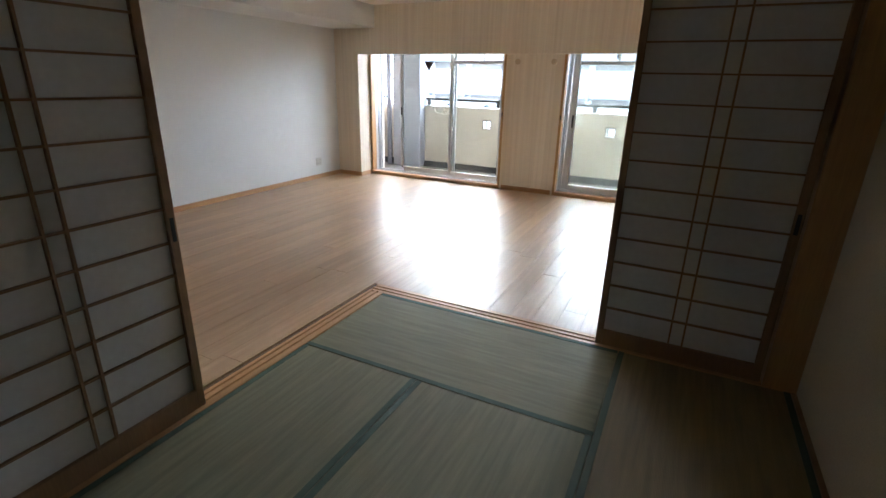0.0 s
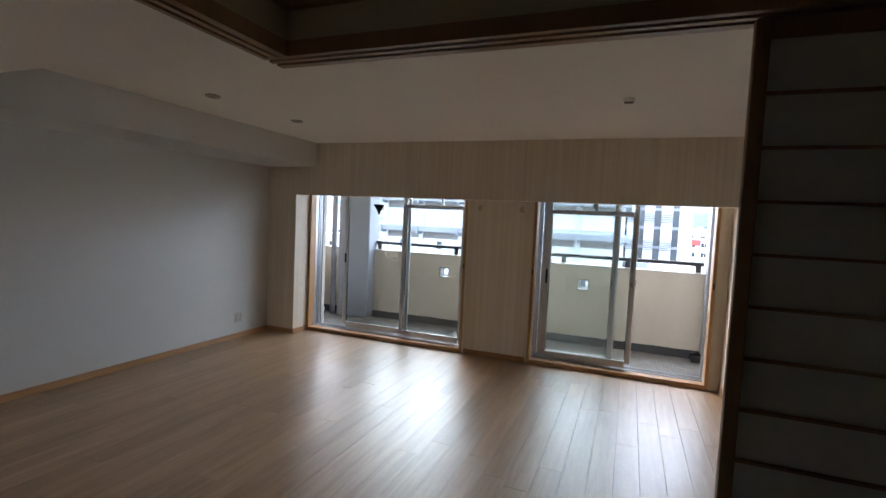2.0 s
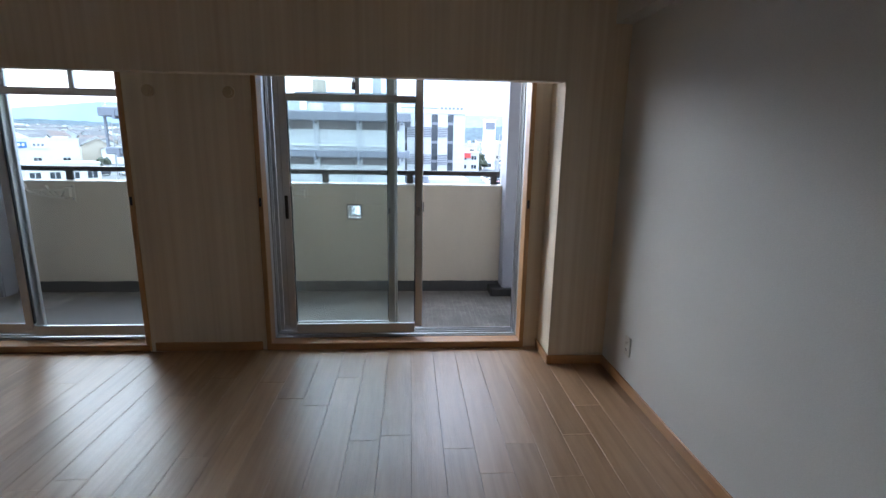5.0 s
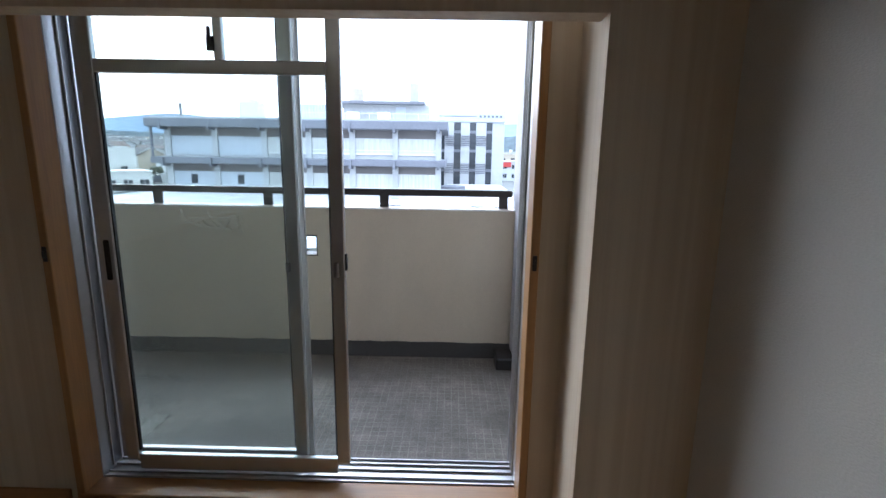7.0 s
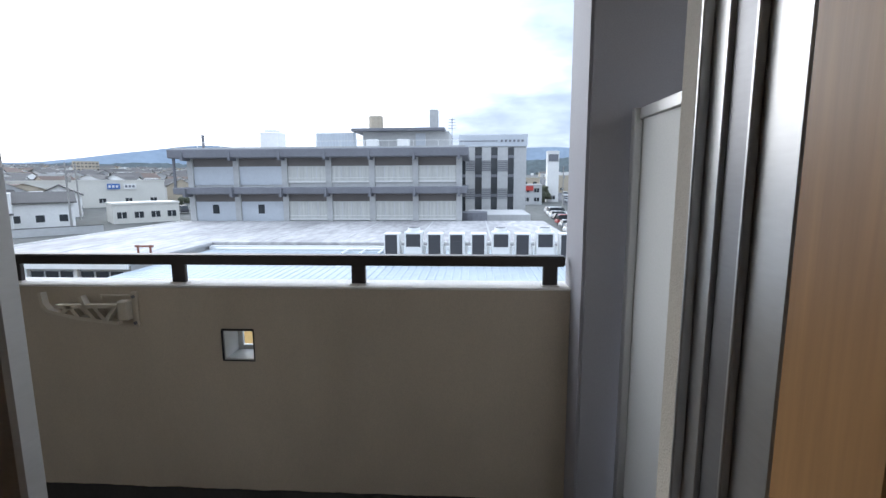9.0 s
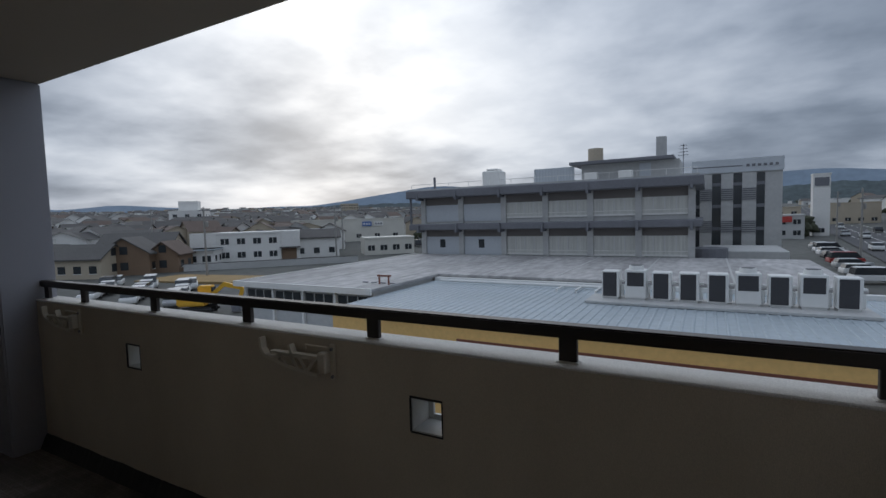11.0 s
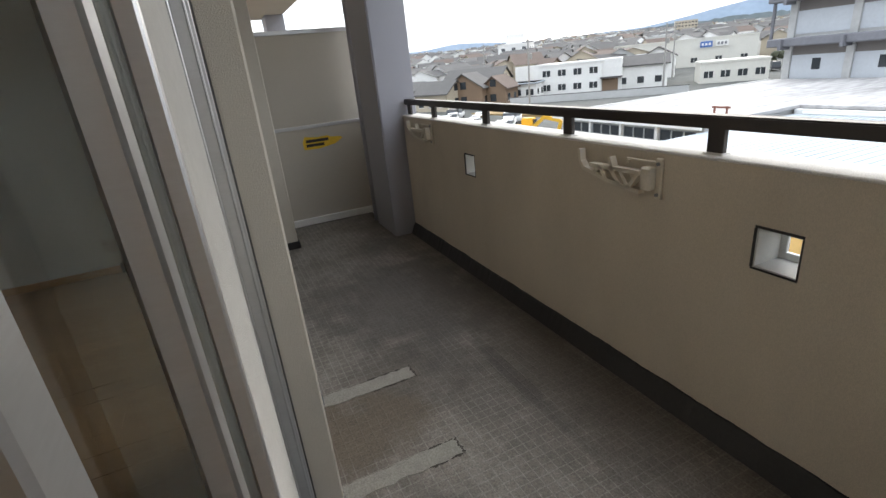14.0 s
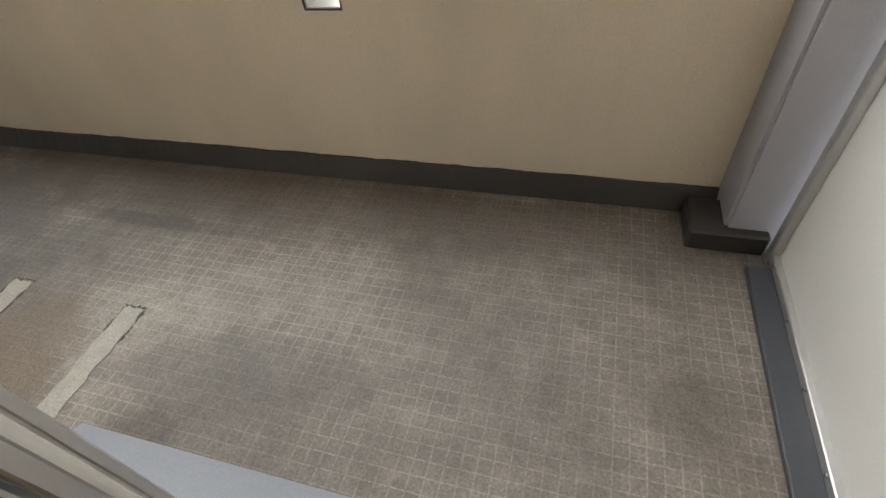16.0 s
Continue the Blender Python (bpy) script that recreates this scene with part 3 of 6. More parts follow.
def window(name, w, label):
    win = tagged(new(name), label=label, category="window", kind="structure")
    x0, x1 = w
    ya, yb = WY + 0.095, WY + 0.262
    part("casing", mk((x0 - 0.012, x0 + 0.02, WY - 0.012, ya, 0.0, WZ1 - 0.02), bevel=0.003), M["trim_z"], win, "orange-brown wooden casing")
    part("casing", mk((x1 - 0.02, x1 + 0.012, WY - 0.012, ya, 0.0, WZ1 - 0.02), bevel=0.003), M["trim_z"], win, "orange-brown wooden casing")
    part("sill", mk((x0 - 0.012, x1 + 0.012, WY - 0.014, ya, 0.0, WZ0 + 0.008), bevel=0.004), M["trim_x"], win, "orange-brown wooden sill")
    part("casing_head", mk((x0 - 0.012, x1 + 0.012, WY - 0.012, ya, WZ1 - 0.02, WZ1)), M["trim_x"], win)
    fr = part("frame", mk((x0 + 0.001, x0 + 0.02, ya, yb, 0.0, WZ1), (x1 - 0.02, x1 - 0.001, ya, yb, 0.0, WZ1),
                          (x0 + 0.02, x1 - 0.02, ya, yb, WZ1 - 0.03, WZ1), bevel=0.002), M["alu"], win, "silver aluminium frame")
    tr = [(x0 + 0.02, x1 - 0.02, ya, yb - 0.01, 0.002, WZ0 + 0.004)]
    for yy in (ya, ya + 0.031, ya + 0.08, ya + 0.119, yb - 0.016):
        tr.append((x0 + 0.02, x1 - 0.02, yy, yy + 0.006, WZ0 + 0.004, WZ0 + 0.014))
    part("track", mk(*tr, bevel=0.001), M["alu"], fr)
    for s, xs in ((1, x0 + 0.02), (-1, x1 - 0.02)):
        for yy, w_ in ((ya + 0.055, 0.009), (ya + 0.104, 0.009), (yb - 0.014, 0.012)):
            part("guide_rib", mk((min(xs, xs + s * w_), max(xs, xs + s * w_), yy, yy + 0.006, WZ0 + 0.022, WZ1 - 0.03), bevel=0.0015), M["alu"], fr)
        part("channel_strip", mk((min(xs, xs + s * 0.004), max(xs, xs + s * 0.004), ya + 0.062, ya + 0.103, WZ0 + 0.022, WZ1 - 0.03)), M["alu_dark"], fr)
    return win, ya


def insect_screen(win, x0, x1, y):
    """A sliding fly screen in the outermost track: thin frame, one cross bar, woven threads."""
    z0, z1 = WZ0 + 0.024, WZ1 - 0.034
    fr = part("screen_frame", mk((x0, x0 + 0.026, y, y + 0.016, z0, z1), (x1 - 0.026, x1, y, y + 0.016, z0, z1), (x0 + 0.026, x1 - 0.026, y, y + 0.016, z0, z0 + 0.045),
                                 (x0 + 0.026, x1 - 0.026, y, y + 0.016, z1 - 0.03, z1), bevel=0.002), M["alu"], win, "slim silver aluminium fly-screen frame")
    vs, fs, r, yc = [], [], 0.00011, y + 0.011
    xa, xb, za, zb = x0 + 0.024, x1 - 0.024, z0 + 0.043, z1 - 0.028
    n = int((xb - xa) / 0.0018)
    for i in range(n + 1):
        x, k = xa + (xb - xa) * i / n, len(vs)
        vs.extend([(x - r, yc, za), (x, yc - r, za), (x + r, yc, za), (x, yc + r, za), (x - r, yc, zb), (x, yc - r, zb), (x + r, yc, zb), (x, yc + r, zb)])
        fs.extend((k + j, k + (j + 1) % 4, k + 4 + (j + 1) % 4, k + 4 + j) for j in range(4))
    n = int((zb - za) / 0.0018)
    for i in range(n + 1):
        z, k = za + (zb - za) * i / n, len(vs)
        vs.extend([(xa, yc, z - r), (xa, yc - r, z), (xa, yc, z + r), (xa, yc + r, z), (xb, yc, z - r), (xb, yc - r, z), (xb, yc, z + r), (xb, yc + r, z)])
        fs.extend((k + j, k + (j + 1) % 4, k + 4 + (j + 1) % 4, k + 4 + j) for j in range(4))
    me = bpy.data.meshes.new("screen_mesh")
    me.from_pydata(vs, [], fs)
    me.materials.append(M["screen"])
    ob = new("screen_mesh", me)
    ob.parent = fr
    tagged(ob, label="fine pale grey woven fly-screen mesh", kind="stuff")
    return fr


win2, ya = window("window_2", W2, "open sliding balcony window with silver aluminium sashes in a wooden casing")
sa = sash(win2, "inner_sash", -2.14, -1.195, ya + 0.02, True)
part("crescent_lock", mk((-1.234, -1.216, ya + 0.0, ya + 0.02, 0.93, 0.99), bevel=0.004), M["alu_dark"], sa)
part("strike_block", mk((-1.2, -1.188, ya + 0.024, ya + 0.044, 0.955, 1.02), bevel=0.002), M["rubber"], sa, "small black plastic strike block")
part("pull", mk((-2.128, -2.105, ya + 0.014, ya + 0.021, 0.9, 1.06), bevel=0.004), M["rubber"], sa)
sb = sash(win2, "outer_sash", -2.185, -1.385, ya + 0.068, False)
part("crescent_catch", mk((-1.44, -1.42, ya + 0.056, ya + 0.069, 0.935, 0.975), bevel=0.003), M["alu_dark"], sb)
insect_screen(win2, -2.225, -1.372, ya + 0.112)
win1, ya = window("window_1", W1, "wide sliding balcony window with silver aluminium sashes, partly open")
sash(win1, "inner_sash", -3.925, -3.085, ya + 0.02, True)
s1 = sash(win1, "outer_sash", -4.79, -3.835, ya + 0.068, False)
part("pull", mk((-4.78, -4.75, ya + 0.061, ya + 0.069, 0.93, 1.05), bevel=0.004), M["rubber"], s1)
bm = prism(bmesh.new(), [(-4.375, 1.71), (-4.297, 1.57), (-4.22, 1.71)], ya + 0.076, ya + 0.0785, "y")
part("triangle_sticker", bm, M["redsign"], s1, "dark inverted triangle sticker on the glass")
for wn, w in ((win2, W2), (win1, W1)):
    for x in (w[0] + 0.004, w[1] - 0.004):
        part("latch_plate", mk((x - 0.008, x + 0.008, WY - 0.018, WY - 0.012, 1.0, 1.056), (x - 0.004, x + 0.004, WY - 0.026, WY - 0.018, 1.015, 1.04), bevel=0.002), M["rail"], wn, "small dark latch plate on the casing")

# ---------- living room things ----------


def outlet(loc, rz, double):
    w = 0.07 if not double else 0.115
    o = thing("wall_outlet", loc, "ivory plastic wall outlet plate above the baseboard", "outlet", "outlets", rz)
    part("plate", mk((-w / 2, w / 2, -0.008, 0.0, -0.06, 0.06), bevel=0.003, seg=2), M["plastic"], o)
    for dx in ((0,) if not double else (-0.028, 0.028)):
        for dz in (-0.022, 0.022):
            ins = part("insert", mk((dx - 0.02, dx + 0.02, -0.0105, -0.008, dz - 0.018, dz + 0.018), bevel=0.001), M["plastic"], o)
            part("slot", mk((dx - 0.008, dx - 0.005, -0.0115, -0.0105, dz - 0.008, dz + 0.008), (dx + 0.005, dx + 0.008, -0.0115, -0.0105, dz - 0.008, dz + 0.008)), M["slot"], ins)


outlet((-0.0, -0.345, 0.27), -90, False)
outlet((XL, -0.50, 0.25), 90, True)


def ceiling_ring(bm, r_out, r_in, z0, z1, n=28):
    for a, b, c, d in ((r_out, z1, r_out * 0.97, z0), (r_out * 0.97, z0, r_in, z0), (r_in, z0, r_in * 0.9, z1)):
        va = [bm.verts.new((a * math.cos(6.28318 * i / n), a * math.sin(6.28318 * i / n), b)) for i in range(n)]
        vb = [bm.verts.new((c * math.cos(6.28318 * i / n), c * math.sin(6.28318 * i / n), d)) for i in range(n)]
        for i in range(n):
            bm.faces.new((va[i], va[(i + 1) % n], vb[(i + 1) % n], vb[i]))
    return bm


def downlight(loc, label, r=0.055):
    d = thing("downlight", loc, label, "ceiling light", "ceiling downlights")
    part("trim_ring", ceiling_ring(bmesh.new(), r, r * 0.72, -0.012, 0.0), M["plastic"], d, smooth=True)
    bm = bmesh.new()
    cyl(bm, 0, 0, -0.004, 0.0, r * 0.72, 24)
    part("lens", bm, M["lampglass"], d, "unlit glass lens")
    return d


downlight((-4.325, -2.176, H), "small round unlit ceiling fixture")
downlight((-4.276, -1.24, H), "small round unlit ceiling fixture")
downlight((-4.1, -4.6, 2.17), "small round unlit ceiling fixture")
d = thing("ceiling_hook_plate", (-1.343, -1.528, H), "white ceiling socket for a lamp", "ceiling socket")
bm = bmesh.new()
cyl(bm, 0, 0, -0.022, 0.0, 0.034, 24, 0.04)
part("base", bm, M["plastic"], d, smooth=False)
part("socket", mk((-0.03, 0.03, -0.012, 0.012, -0.034, -0.02), bevel=0.004), M["lampglass"], d)
for x in (-2.88, -2.40):
    v = thing("vent_cap", (x, WY, 1.705), "small round tan sleeve cap high on the pier", "wall cap", "sleeve caps")
    bm = bmesh.new()
    cyl(bm, 0, 0, -0.018, 0.0, 0.036, 24, 0.036, axis="y")
    part("flange", bm, M["vent"], v)
    bm = bmesh.new()
    cyl(bm, 0, 0, -0.028, -0.018, 0.022, 20, axis="y")
    part("knob", bm, M["vent"], v)

# ---------- straw-mat room ----------
YB = -7.5
bm = mk((TR, 0.15, YB, -3.54, -0.1, 2.6))
struct("wall_mat_room_right", bm, M["plaster"], "sandy beige plaster wall of the straw-mat room", "wall")
struct("wall_mat_room_back", mk((TX, 0.15, YB - 0.12, YB, -0.1, 2.6)), M["plaster"], "sandy beige plaster wall of the straw-mat room", "wall")
struct("wall_above_lintel", mk((TX + 0.02, TR, TY - 0.10, TY - 0.02, 2.175, H), (TX + 0.02, TX + 0.10, YB, TY - 0.10, 2.175, 2.6)), M["plaster"], "plaster strip above the sliding-door lintel", "wall")
struct("wall_mat_room_side", mk((TX + 0.02, TX + 0.10, YB, -6.85, 0.0, 2.12)), M["plaster"], "plaster return at the end of the sliding doors", "wall")
bm = mk((TX + 0.1, TR, YB, TY - 0.1, 2.36, 2.44))
for k in range(9):
    box(bm, TX + 0.1, TR, TY - 0.32 - 0.45 * k, TY - 0.295 - 0.45 * k, 2.345, 2.36)
struct("ceiling_mat_room", bm, M["tatami_ceiling"], "dark cedar board ceiling with battens", "ceiling")
struct("crown_trim", mk((TX + 0.10, TR, TY - 0.135, TY - 0.10, 2.29, 2.36), (TX + 0.10, TX + 0.135, YB, TY - 0.135, 2.29, 2.36), (TR - 0.03, TR, YB, TY - 0.135, 2.29, 2.36)), M["shoji_wood"], "dark wooden crown trim", "trim")


def grooved(x0, x1, y0, y1, z0, z1, along, top):
    """A lintel or sill with two sliding grooves."""
    bm = bmesh.new()
    cuts = [0.0, 0.18, 0.36, 0.54, 0.72, 1.0]
    for i in range(5):
        a, b = cuts[i], cuts[i + 1]
        d = 0.009 if i in (1, 3) else 0.0
        zz = (z0, z1 - d) if top else (z0 + d, z1)
        if along == "x":
            box(bm, x0, x1, y0 + (y1 - y0) * a, y0 + (y1 - y0) * b, *zz)
        else:
            box(bm, x0 + (x1 - x0) * a, x0 + (x1 - x0) * b, y0, y1, *zz)
    return bm


struct("lintel_front", grooved(TX, TR, TY - 0.12, TY, 2.12, 2.175, "x", False), M["shoji_wood"], "brown wooden lintel with two sliding grooves", "lintel")
struct("lintel_side", grooved(TX, TX + 0.115, YB, TY - 0.12, 2.12, 2.175, "y", False), M["shoji_wood"], "brown wooden lintel with two sliding grooves", "lintel")
struct("door_sill_front", grooved(TX, TR, TY - 0.12, TY, -0.05, 0.003, "x", True), M["trim_x"], "orange-brown wooden sill with two sliding grooves", "sill")
struct("door_sill_side", grooved(TX, TX + 0.115, YB, TY - 0.12, -0.05, 0.003, "y", True), M["trim_y"], "orange-brown wooden sill with sliding grooves", "sill")
struct("floor_mat_room", mk((TX, TR, YB, TY, -0.12, -0.056)), M["subfloor"], "dark underfloor below the mats", "floor")
struct("mat_room_edge_strip", mk((TR - 0.022, TR, YB, TY - 0.12, -0.05, 0.004)), M["shoji_wood"], "dark wooden strip along the wall", "trim")


def mat(x0, x1, y0, y1, along_x, aged=False):
    t = thing("tatami_mat", ((x0 + x1) / 2, (y0 + y1) / 2, -0.055), "sun-aged brownish rush mat with green cloth borders" if aged else "greenish rush straw mat with dark green cloth borders", "tatami mat", "mats of the room")
    hx, hy = (x1 - x0) / 2 - 0.0015, (y1 - y0) / 2 - 0.0015
    part("rush_cover", mk((-hx, hx, -hy, hy, 0.0, 0.055), bevel=0.004), M["tat_old"] if aged else M["tat_x"] if along_x else M["tat_y"], t)
    for s in (-1, 1):
        if along_x:
            b = (-hx, hx, min(s * hy, s * (hy - 0.03)), max(s * hy, s * (hy - 0.03)), 0.0545, 0.0572)
        else:
            b = (min(s * hx, s * (hx - 0.03)), max(s * hx, s * (hx - 0.03)), -hy, hy, 0.0545, 0.0572)
        part("cloth_border", mk(b, bevel=0.001), M["cloth"], t)
    return t


MX0, MX1, MX2, MX3 = -2.483, -1.748, -0.871, TR - 0.024
mat(MX0, MX2, -4.36, TY - 0.12, True)
mat(MX0, MX1, -6.0, -4.36, False)
mat(MX1, MX2, -6.0, -4.36, False)
mat(MX2, MX3, -5.22, TY - 0.12, False, True)
mat(MX2, MX3, -6.8, -5.22, False, True)
mat(MX0, MX2, -6.8, -6.0, True)
mat(MX0, MX3, YB, -6.8, True)


def shoji():
    """A sliding paper door: 0.84 m wide, 2.07 m high, standing on local x."""
    W, HH = 0.83, 2.112
    s = thing("paper_sliding_door", (0, 0, 0), "wooden lattice sliding door with white paper, standing in the sill groove", "sliding door", "paper sliding doors")
    part("stile", mk((0, 0.036, -0.015, 0.015, 0, HH), bevel=0.002), M["shoji_wood"], s)
    part("stile", mk((W - 0.036, W, -0.015, 0.015, 0, HH), bevel=0.002), M["shoji_wood"], s)
    part("bottom_rail", mk((0.036, W - 0.036, -0.014, 0.014, 0, 0.095), bevel=0.002), M["shoji_wood"], s)
    part("top_rail", mk((0.036, W - 0.036, -0.014, 0.014, HH - 0.05, HH), bevel=0.002), M["shoji_wood"], s)
    part("paper", mk((0.034, W - 0.034, 0.004, 0.006, 0.09, HH - 0.045)), M["paper"], s, "white translucent paper")
    n = 13
    for i in range(1, n + 1):
        z = 0.095 + (HH - 0.145) * i / (n + 1)
        part("lattice_bar", mk((0.036, W - 0.036, -0.011, 0.0035, z - 0.004, z + 0.004)), M["shoji_wood"], s)
    for x in (W * 0.5 - 0.034, W * 0.5 + 0.034):
        part("upright_bar", mk((x - 0.0045, x + 0.0045, -0.0125, 0.0035, 0.095, HH - 0.05)), M["shoji_wood"], s)
    p = part("finger_pull", mk((W - 0.027, W - 0.009, -0.0175, -0.0145, 0.80, 0.90), bevel=0.003), M["slot"], s, "dark recessed finger pull")
    return s


first = shoji()
first.matrix_basis = pose(-1.01, TY - 0.075, 0.0)
copy_thing(first, pose(-0.98, TY - 0.032, 0.0))
copy_thing(first, pose(TX + 0.075, -5.825, 0.0, 0, 0, 90))
copy_thing(first, pose(TX + 0.032, -6.63, 0.0, 0, 0, 90))
struct("door_jamb", mk((TR - 0.15, TR, TY - 0.12, TY, 0, 2.12), bevel=0.003), M["trim_z"], "brown wooden door jamb", "jamb")
struct("wall_end_cap", mk((TR, 0.0, -3.54, TY, -0.1, 2.6)), M["wallpaper"], "white wallpaper end of the partition wall", "wall")

# ---------- balcony ----------
PY, PT, PTOP = 2.105, 0.15, 1.005      # parapet inner face, thickness, top
BX0, BX1 = -6.29, -0.145
skin = mk((-12.5, W1[0] - 0.0, OY, OY + 0.07, -0.4, 2.62), (W1[1], W2[0], OY, OY + 0.07, -0.4, 2.62), (W2[1], 0.6, OY, OY + 0.07, -0.4, 2.62),
          (W1[0], W1[1], OY, OY + 0.07, WZ1, 2.62), (W2[0], W2[1], OY, OY + 0.07, WZ1, 2.62), (W1[0], W1[1], OY, OY + 0.07, -0.4, -0.1), (W2[0], W2[1], OY, OY + 0.07, -0.4, -0.1))
struct("facade_wall", skin, M["stucco_rough"], "cream sprayed-stucco outer wall of the flat", "wall")
for i, w in enumerate((W1, W2)):
    bm = bmesh.new()
    caulk = bmesh.new()
    for x, q in ((w[0], 1), (w[1], -1)):
        prism(bm, [(x, WY + 0.268), (x, OY + 0.072), (x + q * 0.004, OY + 0.072), (x + q * 0.009, OY + 0.066), (x + q * 0.012, WY + 0.268)][::q], -0.02, WZ1)
        box(caulk, min(x + q * 0.002, x + q * 0.016), max(x + q * 0.002, x + q * 0.016), WY + 0.2625, WY + 0.2675, 0.02, WZ1)
    struct("window_reveal_%d" % (i + 1), bm, M["stucco_rough"], "cream sprayed-stucco window reveal", "trim", smooth=False)
    struct("window_caulking_%d" % (i + 1), caulk, M["caulk"], "grey sealant bead between frame and stucco", "trim")
    sl = prism(bmesh.new(), [(WY + 0.255, 0.03), (OY + 0.12, -0.052), (OY + 0.14, -0.062), (OY + 0.14, BZ + 0.001), (WY + 0.255, BZ + 0.001)], w[0] + 0.013, w[1] - 0.013, "x")
    struct("outer_sill_%d" % (i + 1), sl, M["sillgrey"], "sloping blue-grey outer window sill", "sill")
struct("floor_balcony", mk((-12.5, 0.6, OY + 0.07, PY + PT, -0.25, BZ)), M["sheet"], "grey embossed vinyl balcony floor, soiled and worn", "floor")
struct("ceiling_balcony", mk((-12.5, 3.0, OY - 0.5, PY + 0.135, 2.62, 2.8)), M["slab"], "beige painted underside of the balcony above", "ceiling")
struct("slab_beam_left", mk((-5.82, -5.28, OY + 0.07, 1.9, 2.38, 2.62)), M["slab"], "beige painted beam beside the pillar", "beam")
struct("slab_beam_right", mk((-0.3, 0.28, OY + 0.07, 1.95, 2.38, 2.62)), M["slab"], "beige painted beam beside the pillar", "beam")
# parapet with two small square openings
HX = ((-4.072, -3.925), (-1.935, -1.785))
HZ = (0.642, 0.79)
bm = bmesh.new()
xs = [-12.5, HX[0][0], HX[0][1], HX[1][0], HX[1][1], 0.4]
zs = (-0.4, HZ[0], HZ[1], PTOP - 0.012)
for i in range(5):
    for j in range(3):
        if not (j == 1 and i in (1, 3)):
            box(bm, xs[i], xs[i + 1], PY, PY + PT, zs[j], zs[j + 1])
bmesh.ops.remove_doubles(bm, verts=bm.verts[:], dist=0.0005)
inner = [f for f in bm.faces if all(len(e.link_faces) > 2 for e in f.edges)]
bmesh.ops.delete(bm, geom=inner, context="FACES_ONLY")
struct("parapet", bm, M["stucco"], "beige stucco balcony parapet with two small square openings", "parapet")
struct("parapet_coping", mk((-12.5, 0.4, PY - 0.004, PY + PT + 0.01, PTOP - 0.012, PTOP), bevel=0.004), M["coping"], "pale weathered mortar coping", "coping")
for hx in HX:
    o = thing("square_vent_liner", ((hx[0] + hx[1]) / 2, PY, (HZ[0] + HZ[1]) / 2), "white-lined square opening in a dark mortar frame", "parapet opening", "parapet openings")
    a, b = (hx[1] - hx[0]) / 2, (HZ[1] - HZ[0]) / 2
    for q in ((-a - 0.004, a + 0.004, -0.003, 0.006, b - 0.002, b + 0.008), (-a - 0.004, a + 0.004, -0.003, 0.006, -b - 0.004, -b + 0.002), (-a - 0.006, -a + 0.002, -0.003, 0.006, -b + 0.002, b - 0.002), (a - 0.002, a + 0.004, -0.003, 0.006, -b + 0.002, b - 0.002)):
        part("frame_bar", mk(q, bevel=0.002), M["upstand"], o, "dark mortar edge")
    part("liner", mk((-a, a, 0.006, PT, -b, -b + 0.006), (-a, a, 0.006, PT, b - 0.006, b), (-a, -a + 0.006, 0.006, PT, -b + 0.006, b - 0.006), (a - 0.006, a, 0.006, PT, -b + 0.006, b - 0.006)), M["boardwhite"], o, "white liner")
    c = a - 0.03
    part("outer_flange", mk((-a, -c, PT - 0.012, PT + 0.004, -b, b), (c, a, PT - 0.012, PT + 0.004, -b, b), (-c, c, PT - 0.012, PT + 0.004, -b, -b + 0.03), (-c, c, PT - 0.012, PT + 0.004, b - 0.03, b), bevel=0.002), M["acwhite_b"], o, "white outer flange")
UP = [(PY + 0.001, -0.028), (PY - 0.008, -0.03), (PY - 0.014, -0.043), (PY - 0.042, -0.105), (PY - 0.052, BZ + 0.002), (PY - 0.052, BZ - 0.01), (PY + 0.001, BZ - 0.01)]
bm = bmesh.new()
prev = None
for i in range(221):
    x = -6.28 + 5.96 * i / 220
    wv = 0.006 * noise.noise((x * 7.0, 0.3, 0)) + 0.004 * noise.noise((x * 31.0, 4.1, 0))
    ring = [bm.verts.new((x, y - (0.5 * wv if 2 <= j <= 4 else 0), z + (wv if j < 3 else 0.3 * wv if j == 3 else 0))) for j, (y, z) in enumerate(UP)]
    if prev:
        for j in range(6):
            bm.faces.new((prev[j], prev[j + 1], ring[j + 1], ring[j]))
    prev = ring
bmesh.ops.recalc_face_normals(bm, faces=bm.faces[:])
struct("waterproof_upstand", bm, M["upstand"], "dark grey waterproofing upstand along the parapet", "upstand")
# pillars
for i, (xa, xb) in enumerate(((-5.84, -5.26), (-0.32, 0.3), (-12.3, -11.7))):
    struct("pillar_%d" % (i + 1), mk((xa, xb, 1.89, PY + PT - 0.012, -0.4, 2.62), bevel=0.012, seg=2), M["greypaint"], "lavender-grey painted concrete pillar", "pillar")
struct("pillar_base_right", mk((-0.44, -0.17, 1.85, PY - 0.05, BZ - 0.01, -0.045), bevel=0.008), M["upstand"], "dark waterproofed pillar foot", "upstand")
struct("wall_column_left", mk((-6.27, -5.6, OY + 0.07, 1.0, -0.3, 2.62), bevel=0.006), M["stucco_rough"], "cream stucco wall column", "column")
struct("wall_column_foot", mk((-6.27, -5.585, OY + 0.07, 1.015, BZ - 0.01, -0.06), bevel=0.004), M["upstand"], "dark waterproofed column foot", "upstand")

